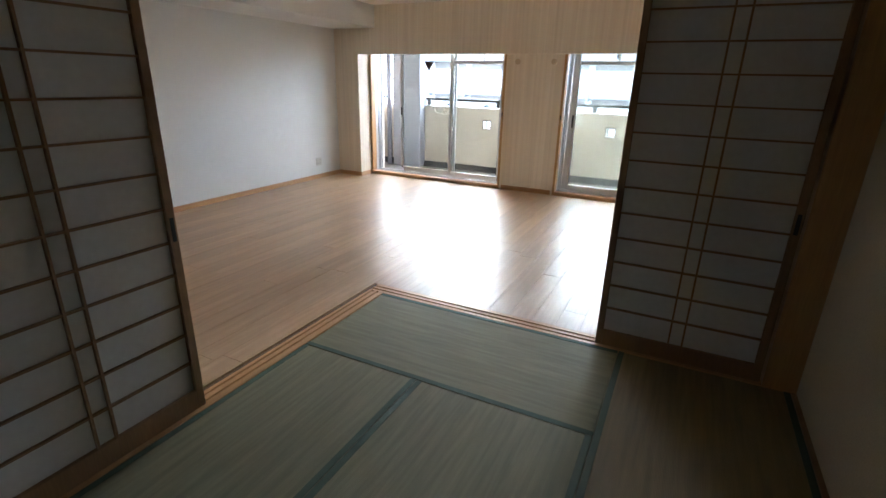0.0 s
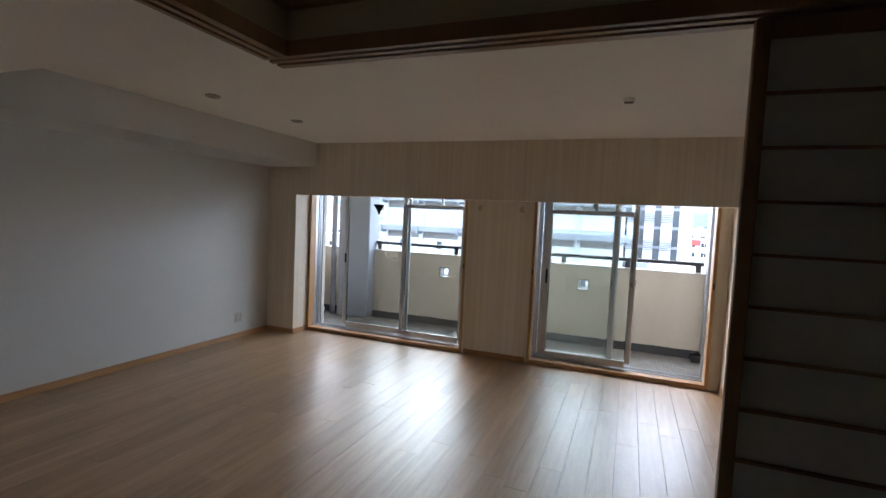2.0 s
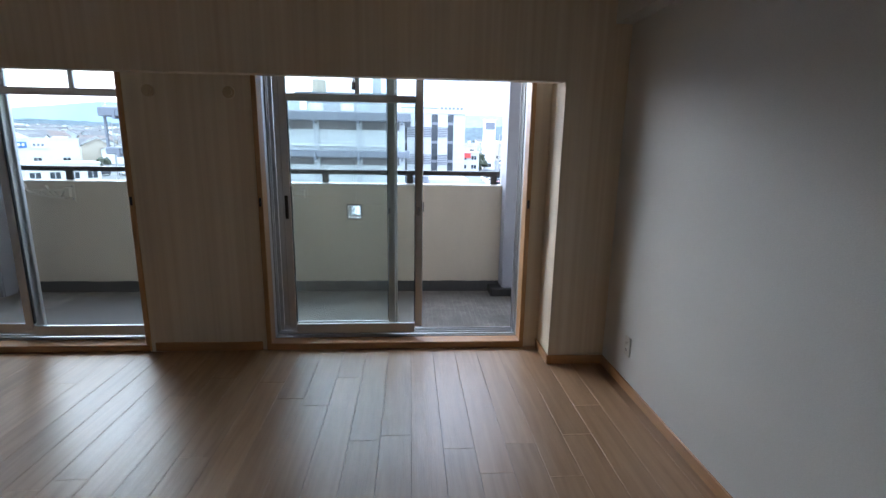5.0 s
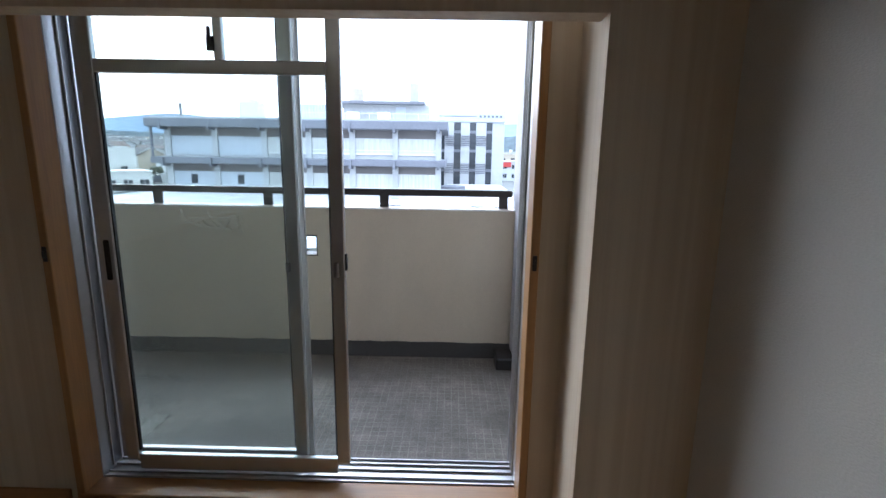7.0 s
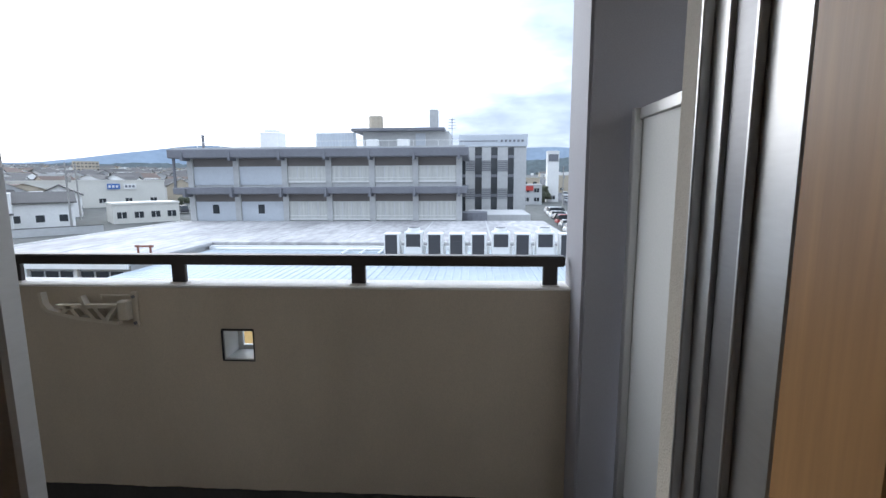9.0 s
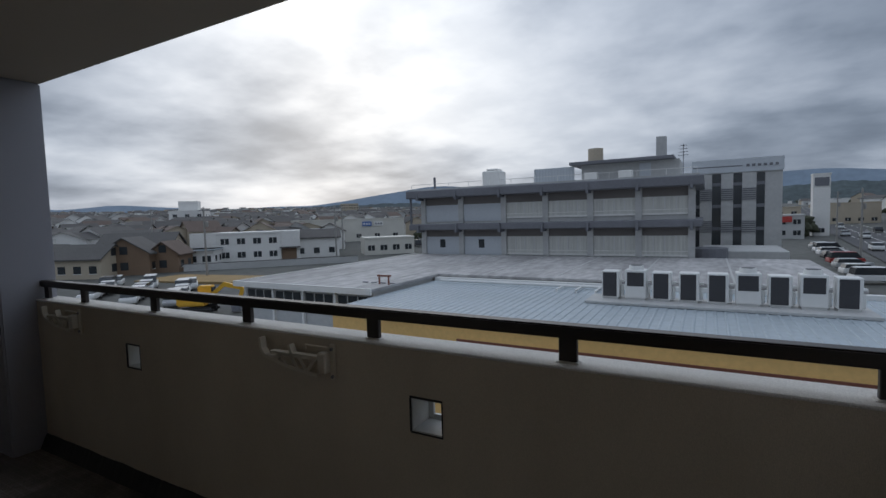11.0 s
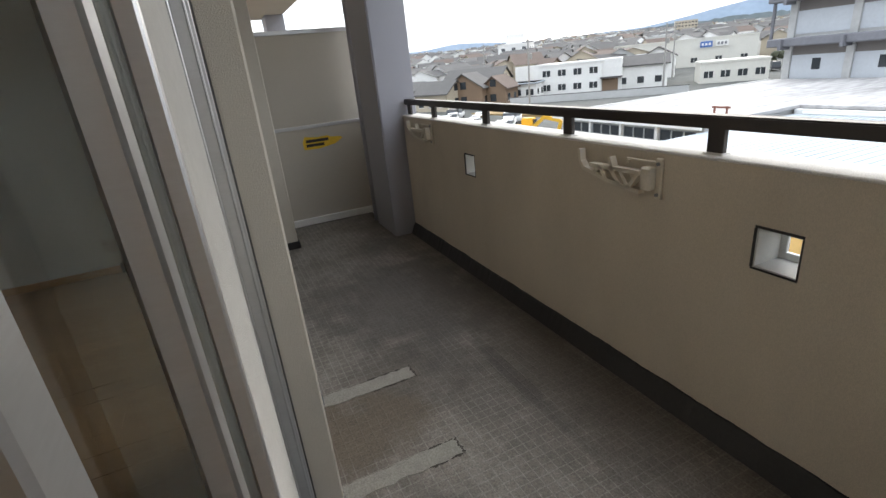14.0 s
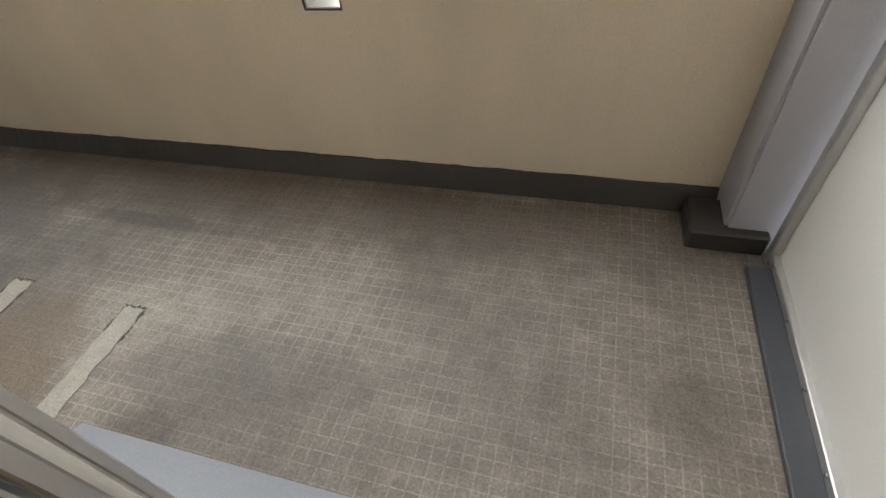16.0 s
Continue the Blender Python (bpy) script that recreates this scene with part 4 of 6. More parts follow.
# handrail
rail = thing("balcony_handrail", (-2.78, PY + 0.055, PTOP), "dark brown painted steel handrail on short posts", "handrail")
part("top_rail", mk((-2.478, 2.44, -0.03, 0.03, 0.092, 0.14), bevel=0.006, seg=2), M["rail"], rail)
for x in (-0.403, -1.285, -2.153, -2.981, -3.825, -4.665, -5.2):
    ps = part("post", mk((x + 2.78 - 0.033, x + 2.78 + 0.033, -0.012, 0.012, -0.01, 0.095), bevel=0.003), M["rail"], rail)
    part("base_grout", mk((x + 2.78 - 0.042, x + 2.78 + 0.042, -0.022, 0.022, -0.006, 0.006), bevel=0.004), M["coping"], ps)

# partitions
pl = thing("balcony_partition", (BX0, 1.55, BZ), "beige board partition with aluminium rails and a yellow notice", "partition")
part("board", mk((-0.006, 0.006, -0.55, 0.6, 0.05, 1.96)), M["board"], pl)
part("bottom_rail", mk((-0.03, 0.036, -0.56, 0.6, 0.01, 0.085), bevel=0.005), M["acwhite_b"], pl, "white painted bottom rail")
part("middle_rail", mk((-0.018, 0.02, -0.55, 0.6, 1.04, 1.075), bevel=0.003), M["alu"], pl)
part("top_rail", mk((-0.022, 0.024, -0.55, 0.6, 1.95, 1.99), bevel=0.003), M["alu"], pl)
part("side_post", mk((-0.022, 0.024, -0.585, -0.545, 0.0, 1.99), bevel=0.003), M["alu"], pl)
part("side_post", mk((-0.022, 0.024, 0.5, 0.54, 0.0, 2.7), bevel=0.003), M["alu_dark"], pl)
part("bolt_foot", mk((0.036, 0.11, 0.40, 0.5, 0.0, 0.06), bevel=0.008), M["acwhite_b"], pl)
nt = part("notice", prism(bmesh.new(), [(-0.22, 0.825), (-0.06, 0.818), (0.04, 0.835), (0.12, 0.85), (0.21, 0.90), (0.18, 0.92), (0.08, 0.925), (0.05, 0.945), (-0.07, 0.94), (-0.2, 0.957), (-0.225, 0.90)], 0.0065, 0.0085, "x"), M["yellow"], pl, "torn yellow notice with black print")
for k in range(2):
    part("print_bar", mk((0.0087, 0.0093, -0.19, 0.05 - 0.05 * k, 0.893 - 0.045 * k, 0.922 - 0.045 * k)), M["ink"], nt, "illegible black print")
bm = bmesh.new()
cyl(bm, -5.95, 1.93, BZ, 2.62, 0.045, 18)
pp = tagged(part("drainpipe", bm, M["greypaint"], smooth=True), label="grey painted drainpipe beside the pillar", category="pipe")
pr = thing("side_partition", (BX1, 1.3, BZ), "white board partition with aluminium rail at the end of the balcony", "partition")
part("board", mk((0.0, 0.012, -0.57, 0.54, 0.04, 1.83)), M["boardwhite"], pr)
part("bottom_rail", mk((-0.022, 0.02, -0.57, 0.54, 0.022, 0.06), bevel=0.004), M["alu"], pr)
part("top_rail", mk((-0.012, 0.02, -0.57, 0.54, 1.83, 1.87), bevel=0.003), M["alu"], pr)
part("side_post", mk((-0.03, 0.02, 0.50, 0.54, 0.0, 1.87), bevel=0.004), M["alu"], pr)
part("floor_channel", mk((-0.10, 0.03, -0.57, 0.47, -0.01, 0.022), bevel=0.004), M["channel"], pr, "dark slate-grey floor channel")
for k in range(5):
    bm = bmesh.new()
    cyl(bm, -0.0, -0.5 + 0.24 * k, 0.0, 0.006, 0.006, 10)
    for v in bm.verts:
        v.co = Vector((-0.022 - v.co.z, v.co.y, 0.045 + v.co.x))
    part("screw", bm, M["alu_dark"], pr)


def pole_bracket(loc):
    """A cast clothes-pole bracket folded flat against the parapet."""
    b = thing("pole_bracket", loc, "beige cast clothes-pole bracket folded against the parapet", "bracket", "pole brackets")
    wp = part("wall_plate", mk((-0.02, 0.012, -0.014, 0.0, -0.085, 0.085), bevel=0.004), M["hook"], b)
    for z in (-0.065, 0.062):
        bm = bmesh.new()
        cyl(bm, -0.004, z, -0.022, -0.014, 0.008, 6, axis="y")
        part("bolt", bm, M["alu_dark"], wp)
    part("hinge_block", mk((-0.062, -0.012, -0.055, -0.012, -0.045, 0.05), bevel=0.006), M["hook"], b)
    bm = bmesh.new()

    def bar(xa, za, xb, zb, w=0.0085):
        d = Vector((xb - xa, 0, zb - za)).normalized()
        n = Vector((-d.z, 0, d.x)) * w
        pts = [(xa + n.x, za + n.z), (xb + n.x, zb + n.z), (xb - n.x, zb - n.z), (xa - n.x, za - n.z)]
        prism(bm, pts, -0.058, -0.026, "y")
    bar(-0.06, 0.025, -0.36, 0.02), bar(-0.06, -0.055, -0.25, -0.035), bar(-0.25, -0.035, -0.40, 0.0)
    bar(-0.07, 0.02, -0.12, -0.045), bar(-0.12, -0.045, -0.17, 0.02), bar(-0.25, -0.03, -0.29, 0.02), bar(-0.29, 0.02, -0.33, -0.012)
    bar(-0.40, 0.0, -0.425, 0.03), bar(-0.425, 0.03, -0.43, 0.085), bar(-0.17, -0.04, -0.21, 0.005), bar(-0.21, 0.005, -0.235, 0.07)
    part("lattice_arm", bm, M["hook"], b)
    part("stop_rod", mk((-0.16, -0.012, -0.03, -0.02, 0.066, 0.074), (-0.16, -0.152, -0.03, -0.02, 0.05, 0.066), bevel=0.002), M["hook"], b)


pole_bracket((-2.34, PY, 0.89))
pole_bracket((-4.61, PY, 0.89))

# floor marks
rng = random.Random(4)


def blotch(name, x0, x1, y0, y1, z, mt, label, jag=0.012, n=16):
    pts = [(x0 + (x1 - x0) * i / n, y0 + rng.uniform(-jag, jag)) for i in range(n)] + [(x1 + rng.uniform(-jag, jag), y0 + (y1 - y0) * i / n) for i in range(n)]
    pts += [(x1 - (x1 - x0) * i / n, y1 + rng.uniform(-jag, jag)) for i in range(n)] + [(x0 + rng.uniform(-jag, jag), y1 - (y1 - y0) * i / n) for i in range(n)]
    tagged(part(name, prism(bmesh.new(), pts, BZ - 0.001, BZ + z), mt), label=label, category="floor mark", kind="stuff")


blotch("mortar_rim", -3.147, -3.034, 0.95, 1.192, 0.002, M["rim"], "dark broken rim round the mortar strip", 0.006)
blotch("mortar_rim", -2.523, -2.419, 1.0, 1.167, 0.002, M["rim"], "dark broken rim round the mortar strip", 0.006)
blotch("mortar_strip", -3.135, -3.04, OY + 0.09, 1.18, 0.004, M["adhesive"], "pale rough mortar strip left on the floor", 0.007)
blotch("mortar_strip", -2.515, -2.425, OY + 0.09, 1.155, 0.004, M["adhesive"], "pale rough mortar strip left on the floor", 0.007)

# ---------- town ----------
GZ = -7.5
M["ground"] = surface("asphalt_and_earth", (0.085, 0.085, 0.08), 0.9, 0.35, 0.05, fine=0.6, fvar=0.25, bump=0.2, bump_dist=0.02, tint=(0.05, 0.055, 0.045))
M["road"] = surface("worn_asphalt", (0.065, 0.066, 0.07), 0.85, 0.12, 0.2, fine=3, fvar=0.1, bump=0.1)
M["line"] = surface("road_paint", (0.62, 0.62, 0.60), 0.7, 0.1, 1)
M["field"] = surface("dry_grass_field", (0.30, 0.205, 0.09), 0.95, 0.2, 0.3, fine=4, fvar=0.2, bump=0.2)
# hill colour has the pale blue of distance haze painted into it
M["hill"] = surface("far_hills_painted_haze", (0.20, 0.255, 0.32), 0.95, 0.12, 0.004, fine=0.03, fvar=0.1, bump=0.0)
M["ridge"] = surface("wooded_ridge", (0.075, 0.095, 0.10), 0.95, 0.3, 0.01, fine=0.08, fvar=0.25, bump=0.0)
M["yellow_wall"] = surface("ochre_yellow_siding", (0.82, 0.535, 0.20), 0.7, 0.07, 0.3, fine=6, fvar=0.06, bump=0.1)
M["red_strip"] = surface("red_brown_flashing", (0.20, 0.075, 0.05), 0.6, 0.12, 1)
M["tinroof"] = surface("pale_blue_corrugated_steel", (0.37, 0.42, 0.455), 0.5, 0.12, 0.25, fine=2.5, fvar=0.1, bump=0.05, metal=0.15)
M["flatroof"] = surface("stained_grey_roof_membrane", (0.37, 0.36, 0.355), 0.8, 0.42, 0.22, (1, 0.3, 1), 2.2, 0.3, 0.1)
M["concrete"] = surface("grey_painted_concrete", (0.47, 0.47, 0.46), 0.8, 0.1, 0.3, fine=3, fvar=0.07, bump=0.1)
M["band"] = surface("dark_slate_fascia", (0.165, 0.168, 0.185), 0.7, 0.12, 0.4, fine=4, fvar=0.08, bump=0.1)
M["undereave"] = surface("brown_grey_wall_strip", (0.175, 0.16, 0.15), 0.8, 0.1, 0.5)
M["panel"] = surface("pale_blue_grey_panel", (0.52, 0.55, 0.58), 0.7, 0.06, 0.3, fine=5, fvar=0.04, bump=0.05)
M["curtain"] = surface("pale_curtained_window", (0.56, 0.56, 0.52), 0.35, 0.2, 1.0, (7, 7, 0.2), 9, 0.12, 0.0)
M["darkglass"] = surface("dark_window_glass", (0.035, 0.04, 0.045), 0.12, 0.2, 1)
M["white"] = surface("white_painted_wall", (0.74, 0.73, 0.70), 0.7, 0.06, 0.3, fine=3, fvar=0.05, bump=0.1)
M["beige"] = surface("beige_siding", (0.47, 0.405, 0.31), 0.75, 0.08, 0.4, fine=5, fvar=0.06, bump=0.1)
M["cream"] = surface("pale_cream_cladding", (0.62, 0.60, 0.54), 0.75, 0.06, 0.3, fine=3, fvar=0.05, bump=0.1)
M["brownwall"] = surface("brown_siding", (0.21, 0.14, 0.09), 0.75, 0.1, 0.4, fine=5, fvar=0.08, bump=0.1)
M["tile"] = surface("grey_roof_tile", (0.10, 0.095, 0.09), 0.85, 0.15, 0.6, fine=6, fvar=0.15, bump=0.2)
M["tilebrown"] = surface("brown_roof_tile", (0.125, 0.092, 0.075), 0.85, 0.15, 0.6, fine=6, fvar=0.15, bump=0.2)
M["acwhite"] = surface("white_enamel_casing", (0.70, 0.70, 0.68), 0.4, 0.04, 2, fine=20, fvar=0.03, bump=0.02)
M["grille"] = surface("dark_condenser_fins", (0.045, 0.045, 0.05), 0.5, 0.1, 3, (1, 1, 30), 10, 0.2, 0.1)
M["pole"] = surface("grey_concrete_pole", (0.30, 0.29, 0.27), 0.8, 0.1, 1)
M["tree"] = surface("bare_winter_foliage", (0.055, 0.06, 0.035), 0.9, 0.3, 2)
M["wheel"] = M["rubber"]
M["sign_red"] = surface("red_sign_face", (0.45, 0.05, 0.04), 0.5, 0.05)
M["sign_blue"] = surface("blue_sign_face", (0.05, 0.14, 0.4), 0.5, 0.05)


def gz(x, y):
    d = math.hypot(x, y)
    a = min(1.0, max(0.0, (0.15 - x / max(d, 1)) / 0.8))
    s = max(0.0, d - 60)
    return GZ + min(s, 1400) * (0.013 + 0.014 * a) + (noise.noise((x * 0.004, y * 0.004, 0)) * min(6.0, s * 0.02))


bm = bmesh.new()
radii = [0, 12, 25, 40, 55, 70, 90, 115, 150, 200, 270, 360, 480, 640, 850, 1150, 1600, 2400, 4500]
NA = 72
rows_ = []
for r in radii:
    rows_.append([bm.verts.new((r * math.sin(6.28318 * i / NA), r * math.cos(6.28318 * i / NA), gz(r * math.sin(6.28318 * i / NA), r * math.cos(6.28318 * i / NA)))) for i in range(NA)] if r else [bm.verts.new((0, 0, GZ))])
for j in range(1, len(radii)):
    for i in range(NA):
        k = (i + 1) % NA
        if j == 1:
            bm.faces.new((rows_[0][0], rows_[1][k], rows_[1][i]))
        else:
            bm.faces.new((rows_[j - 1][i], rows_[j - 1][k], rows_[j][k], rows_[j][i]))
bmesh.ops.recalc_face_normals(bm, faces=bm.faces[:])
struct("ground", bm, M["ground"], "grey asphalt and earth of the town", "ground", smooth=True)
struct("apartment_block_below", mk((-13.0, 3.2, -9.6, PY + PT, GZ - 0.3, -0.26)), M["stucco"], "beige rendered storeys below the flat", "building")


def ridge(name, dist, prof, mt, label, a0=-125, a1=75, n=160):
    bm = bmesh.new()
    lo, hi = [], []
    for i in range(n + 1):
        az = a0 + (a1 - a0) * i / n
        s, c = math.sin(radians(az)), math.cos(radians(az))
        lo.append(bm.verts.new((dist * s * 0.93, dist * c * 0.93, -10)))
        hi.append(bm.verts.new((dist * s, dist * c, 1.5 + dist * prof(az))))
    for i in range(n):
        bm.faces.new((lo[i], lo[i + 1], hi[i + 1], hi[i]))
    struct(name, bm, mt, label, "hills", smooth=True)


def bump_at(az, c, w, h):
    return h * math.exp(-((az - c) / w) ** 2)


# farthest skyline, in the colour that carries the painted haze
ridge("backdrop_hills", 3300, lambda a: 0.026 + bump_at(a, -33.5, 7, 0.022) + bump_at(a, -26, 7, 0.02) + bump_at(a, 4, 22, 0.034) + bump_at(a, -62, 4, 0.008) + bump_at(a, -74, 5, 0.006) + 0.006 * noise.noise((a * 0.16, 2, 0)) + 0.002 * noise.noise((a * 0.8, 5, 0)), M["hill"], "wooded hills on the horizon, distance haze painted in as blue-grey")
ridge("backdrop_ridge", 1450, lambda a: 0.0175 + bump_at(a, -36, 12, 0.012) + bump_at(a, 12, 14, 0.02) + 0.005 * noise.noise((a * 0.25, 9, 0)) + 0.003 * noise.noise((a * 1.7, 1, 0)), M["ridge"], "dark wooded slope behind the town", n=420)

# main road with lane paint
def strip(bm, xc, w, y0, y1, dz, n):
    v = []
    for i in range(n + 1):
        y = y0 + (y1 - y0) * i / n
        x = xc(y)
        v.append((bm.verts.new((x - w / 2, y, gz(x, y) + dz)), bm.verts.new((x + w / 2, y, gz(x, y) + dz))))
    for i in range(n):
        bm.faces.new((v[i][0], v[i][1], v[i + 1][1], v[i + 1][0]))


def road_x(y):
    return 19.5 + 0.088 * y


bm = bmesh.new()
strip(bm, road_x, 12, -40, 620, 0.12, 90)
struct("road", bm, M["road"], "grey asphalt main road with lane markings", "road")
bm = bmesh.new()
for k in range(60):
    for off in (-3.0, 3.0):
        strip(bm, lambda y: road_x(y) + off, 0.18, 20 + 9 * k, 25 + 9 * k, 0.16, 2)
strip(bm, road_x, 0.2, 0, 600, 0.16, 70), strip(bm, lambda y: road_x(y) - 5.7, 0.2, 0, 600, 0.16, 70), strip(bm, lambda y: road_x(y) + 5.7, 0.2, 0, 600, 0.16, 70)
struct("road_markings", bm, M["line"], "white painted lane lines", "road")
bm = bmesh.new()
prism(bm, [(-76, 40.5), (-59, 44.5), (-58, 52), (-77, 48.5)], GZ - 1, gz(-68, 46) + 0.22)
struct("ground_field", bm, M["field"], "tan dry-grass vacant lot", "ground")

# ---- yellow workshop with the steel roof
wk = thing("workshop", (-4, 24, GZ), "low workshop with ochre walls and a pale corrugated steel roof", "building")
wt = -3.05 - GZ
part("wall", mk((-13.8, 13.5, -4.9, 6.4, 0, wt - 0.12)), M["yellow_wall"], wk, "ochre yellow wall")
part("flashing", mk((-6.6, 13.5, -4.96, -4.9, wt - 1.25, wt - 0.85)), M["red_strip"], wk, "red-brown flashing strip")
bm = mk((-14.0, 13.7, -5.0, 6.5, wt - 0.12, wt))
tin = part("roof", bm, M["tinroof"], wk, "pale blue-grey corrugated roof")
rib = mesh_of("roof_rib", prism(bmesh.new(), [(-0.06, 0), (-0.03, 0.032), (0.03, 0.032), (0.06, 0)], -5.0, 6.5, "y"), M["tinroof"])
for k in range(70):
    o = new("roof_rib", rib)
    o.parent, o.location = tin, (-13.8 + 0.392 * k, 0, wt)
part("eave_gutter", mk((-14.0, 13.7, -5.1, -5.0, wt - 0.14, wt + 0.02), bevel=0.02), M["acwhite"], wk)
part("roof_curb", mk((-14.0, 13.7, 6.1, 6.5, wt, wt + 0.25)), M["acwhite"], wk)
part("equipment_base", mk((-2.3, 9.2, 0.9, 3.2, wt + 0.02, wt + 0.16), bevel=0.02), M["concrete"], wk)
bm = bmesh.new()
cyl(bm, 5.2, wt + 0.2, -13.0, 0.0, 0.09, 10, axis="x")
part("roof_pipe", bm, M["acwhite"], wk)
for k in range(3):
    part("pipe_rack", mk((-4.6 + 1.1 * k, -4.5 + 1.1 * k, 3.8, 6.0, wt + 0.12, wt + 0.2), (-4.6 + 1.1 * k, -4.5 + 1.1 * k, 3.8, 3.9, wt, wt + 0.12), (-4.6 + 1.1 * k, -4.5 + 1.1 * k, 5.9, 6.0, wt, wt + 0.12)), M["acwhite"], wk)


def condenser(x, tall):
    t = thing("condenser_unit", (x, 26.2, -2.89), "white rooftop condenser with a round top fan" if tall else "rooftop condenser with dark fins and white sides", "air conditioner", "rooftop condensers")
    w, d, h = (0.98, 0.8, 1.5) if tall else (0.86, 0.78, 1.42)
    part("casing", mk((-w / 2, w / 2, -d / 2, d / 2, 0.08, h), bevel=0.03), M["acwhite"], t)
    for ya_, yb_ in ((-d / 2, -d / 2 + 0.1), (d / 2 - 0.1, d / 2)):
        part("foot", mk((-w / 2 + 0.05, w / 2 - 0.05, ya_, yb_, 0, 0.08)), M["concrete"], t)
    gb = (-w / 2 + 0.1, w / 2 - 0.1, h * 0.46, h - 0.12) if tall else (-w / 2 + 0.07, w / 2 - 0.13, 0.13, h - 0.07)
    g = part("fin_panel", mk((gb[0], gb[1], -d / 2 - 0.012, -d / 2 + 0.02, gb[2], gb[3])), M["grille"], t, "dark fin panel")
    for k in range(5):
        z = gb[2] + (gb[3] - gb[2]) * (k + 0.5) / 5
        part("guard_bar", mk((gb[0], gb[1], -d / 2 - 0.022, -d / 2 - 0.012, z - 0.006, z + 0.006)), M["grille"], g)
    if tall:
        bm = bmesh.new()
        cyl(bm, 0, 0, h, h + 0.2, 0.36, 20, 0.33)
        f = part("fan_shroud", bm, M["acwhite"], t)
        bm = bmesh.new()
        cyl(bm, 0, 0, h + 0.2, h + 0.215, 0.28, 18)
        part("fan_guard", bm, M["grille"], f)
    part("pipe_cover", mk((w / 2 + 0.02, w / 2 + 0.16, -0.1, 0.1, 0.1, 0.7), (w / 2 + 0.02, w / 2 + 0.2, -0.08, 0.1, 0.84, 0.95), bevel=0.02), M["acwhite"], t)


for k, tall in enumerate((0, 1, 0, 0, 0, 1, 0, 1, 0)):
    condenser(-5.2 + 1.19 * k, bool(tall))

# ---- low hall with the flat roof
hl = thing("low_hall", (-12, 34, GZ), "long low hall with a stained flat roof and strip windows", "building")
ht = -2.6 - GZ
part("wall", mk((-17.4, -6.2, -10.9, 12.5, 0, ht - 0.2), (-6.2, 17.6, -3.2, 12.5, 0, ht - 0.2)), M["concrete"], hl)
part("roof", mk((-17.9, -6.0, -11.4, 12.5, ht - 0.2, ht), (-6.0, 18.0, -3.4, 12.5, ht - 0.2, ht), bevel=0.02), M["flatroof"], hl, "stained grey flat roof")
part("eave_trim", mk((-17.95, -5.95, -11.5, -11.38, ht - 0.32, ht + 0.05), (-17.98, -17.88, -11.38, 12.5, ht - 0.32, ht + 0.05)), M["white"], hl)
for k in range(4):
    xa = -17.1 + 2.72 * k
    w = part("window", mk((xa, xa + 2.45, -10.96, -10.9, ht - 1.75, ht - 0.55)), M["darkglass"], hl, "strip window with dark glass")
    for q in (0.0, 0.8, 1.6, 2.38):
        part("mullion", mk((xa + q, xa + q + 0.07, -11.0, -10.96, ht - 1.75, ht - 0.55)), M["alu"], w)
    part("transom", mk((xa, xa + 2.45, -11.0, -10.96, ht - 1.2, ht - 1.13)), M["alu"], w)
    part("pilaster", mk((xa - 0.2, xa - 0.03, -11.1, -10.9, 0, ht - 0.2)), M["white"], hl)
part("lower_canopy", mk((-16.5, -6.4, -13.6, -10.9, 1.9, 2.1)), M["tinroof"], hl, "pale steel canopy over the yard")
for x in (-16.2, -11.5, -6.7):
    part("canopy_post", mk((x, x + 0.12, -13.5, -13.38, 0, 1.9)), M["alu"], hl)
# low dark bars added to stand for thin stains on the roof
for k in range(4):
    part("roof_stain_bar", mk((-8.5 + 0.7 * k, -8.1 + 0.7 * k, -9.0, -8.85, ht + 0.0, ht + 0.06), bevel=0.02), M["band"], hl)

fm = part("roof_frame", mk((-6.9, -6.82, -9.4, -9.32, ht, ht + 0.62), (-6.2, -6.12, -9.4, -9.32, ht, ht + 0.62), (-7.0, -6.0, -9.42, -9.3, ht + 0.5, ht + 0.6)), M["red_strip"], hl, "small rusty steel frame")
for k in range(7):
    part("roof_seam", mk((-17.6 + 5.0 * k, -17.48 + 5.0 * k, -3.2 if k > 2 else -11.2, 12.4, ht, ht + 0.025)), M["concrete"], hl)

# ---- main office block
mb = thing("office_block", (-15.5, 52, GZ), "grey concrete office block with dark fascia bands and curtained windows", "building")


def MZ(z):
    return z - 1.0 - GZ


X0, X1, YF = -28.9 + 15.5, -2.1 + 15.5, -5.0
part("wall", mk((X0, X1, YF, 6, 0, MZ(4.6))), M["concrete"], mb)
part("upper_strip", mk((X0, X1, YF - 0.02, YF, MZ(3.75), MZ(4.6)), (X0, X1, YF - 0.02, YF, MZ(0.3), MZ(1.1))), M["undereave"], mb, "brown-grey strip below the fascia")
for za, zb, ov in ((4.55, 5.4, 1.5), (1.05, 1.72, 1.3)):
    part("fascia_band", mk((X0 - ov, X1 + ov * 0.6, YF - ov, 6 + ov * 0.3, MZ(za), MZ(zb)), bevel=0.08), M["band"], mb, "dark slate fascia band")
part("roof_slab", mk((X0 - 1.2, X1 + 0.6, YF - 1.2, 6, MZ(5.4), MZ(5.55))), M["concrete"], mb)
cols_ = [-28.9, -24.2, -19.3, -14.9, -10.6, -6.35, -2.1]
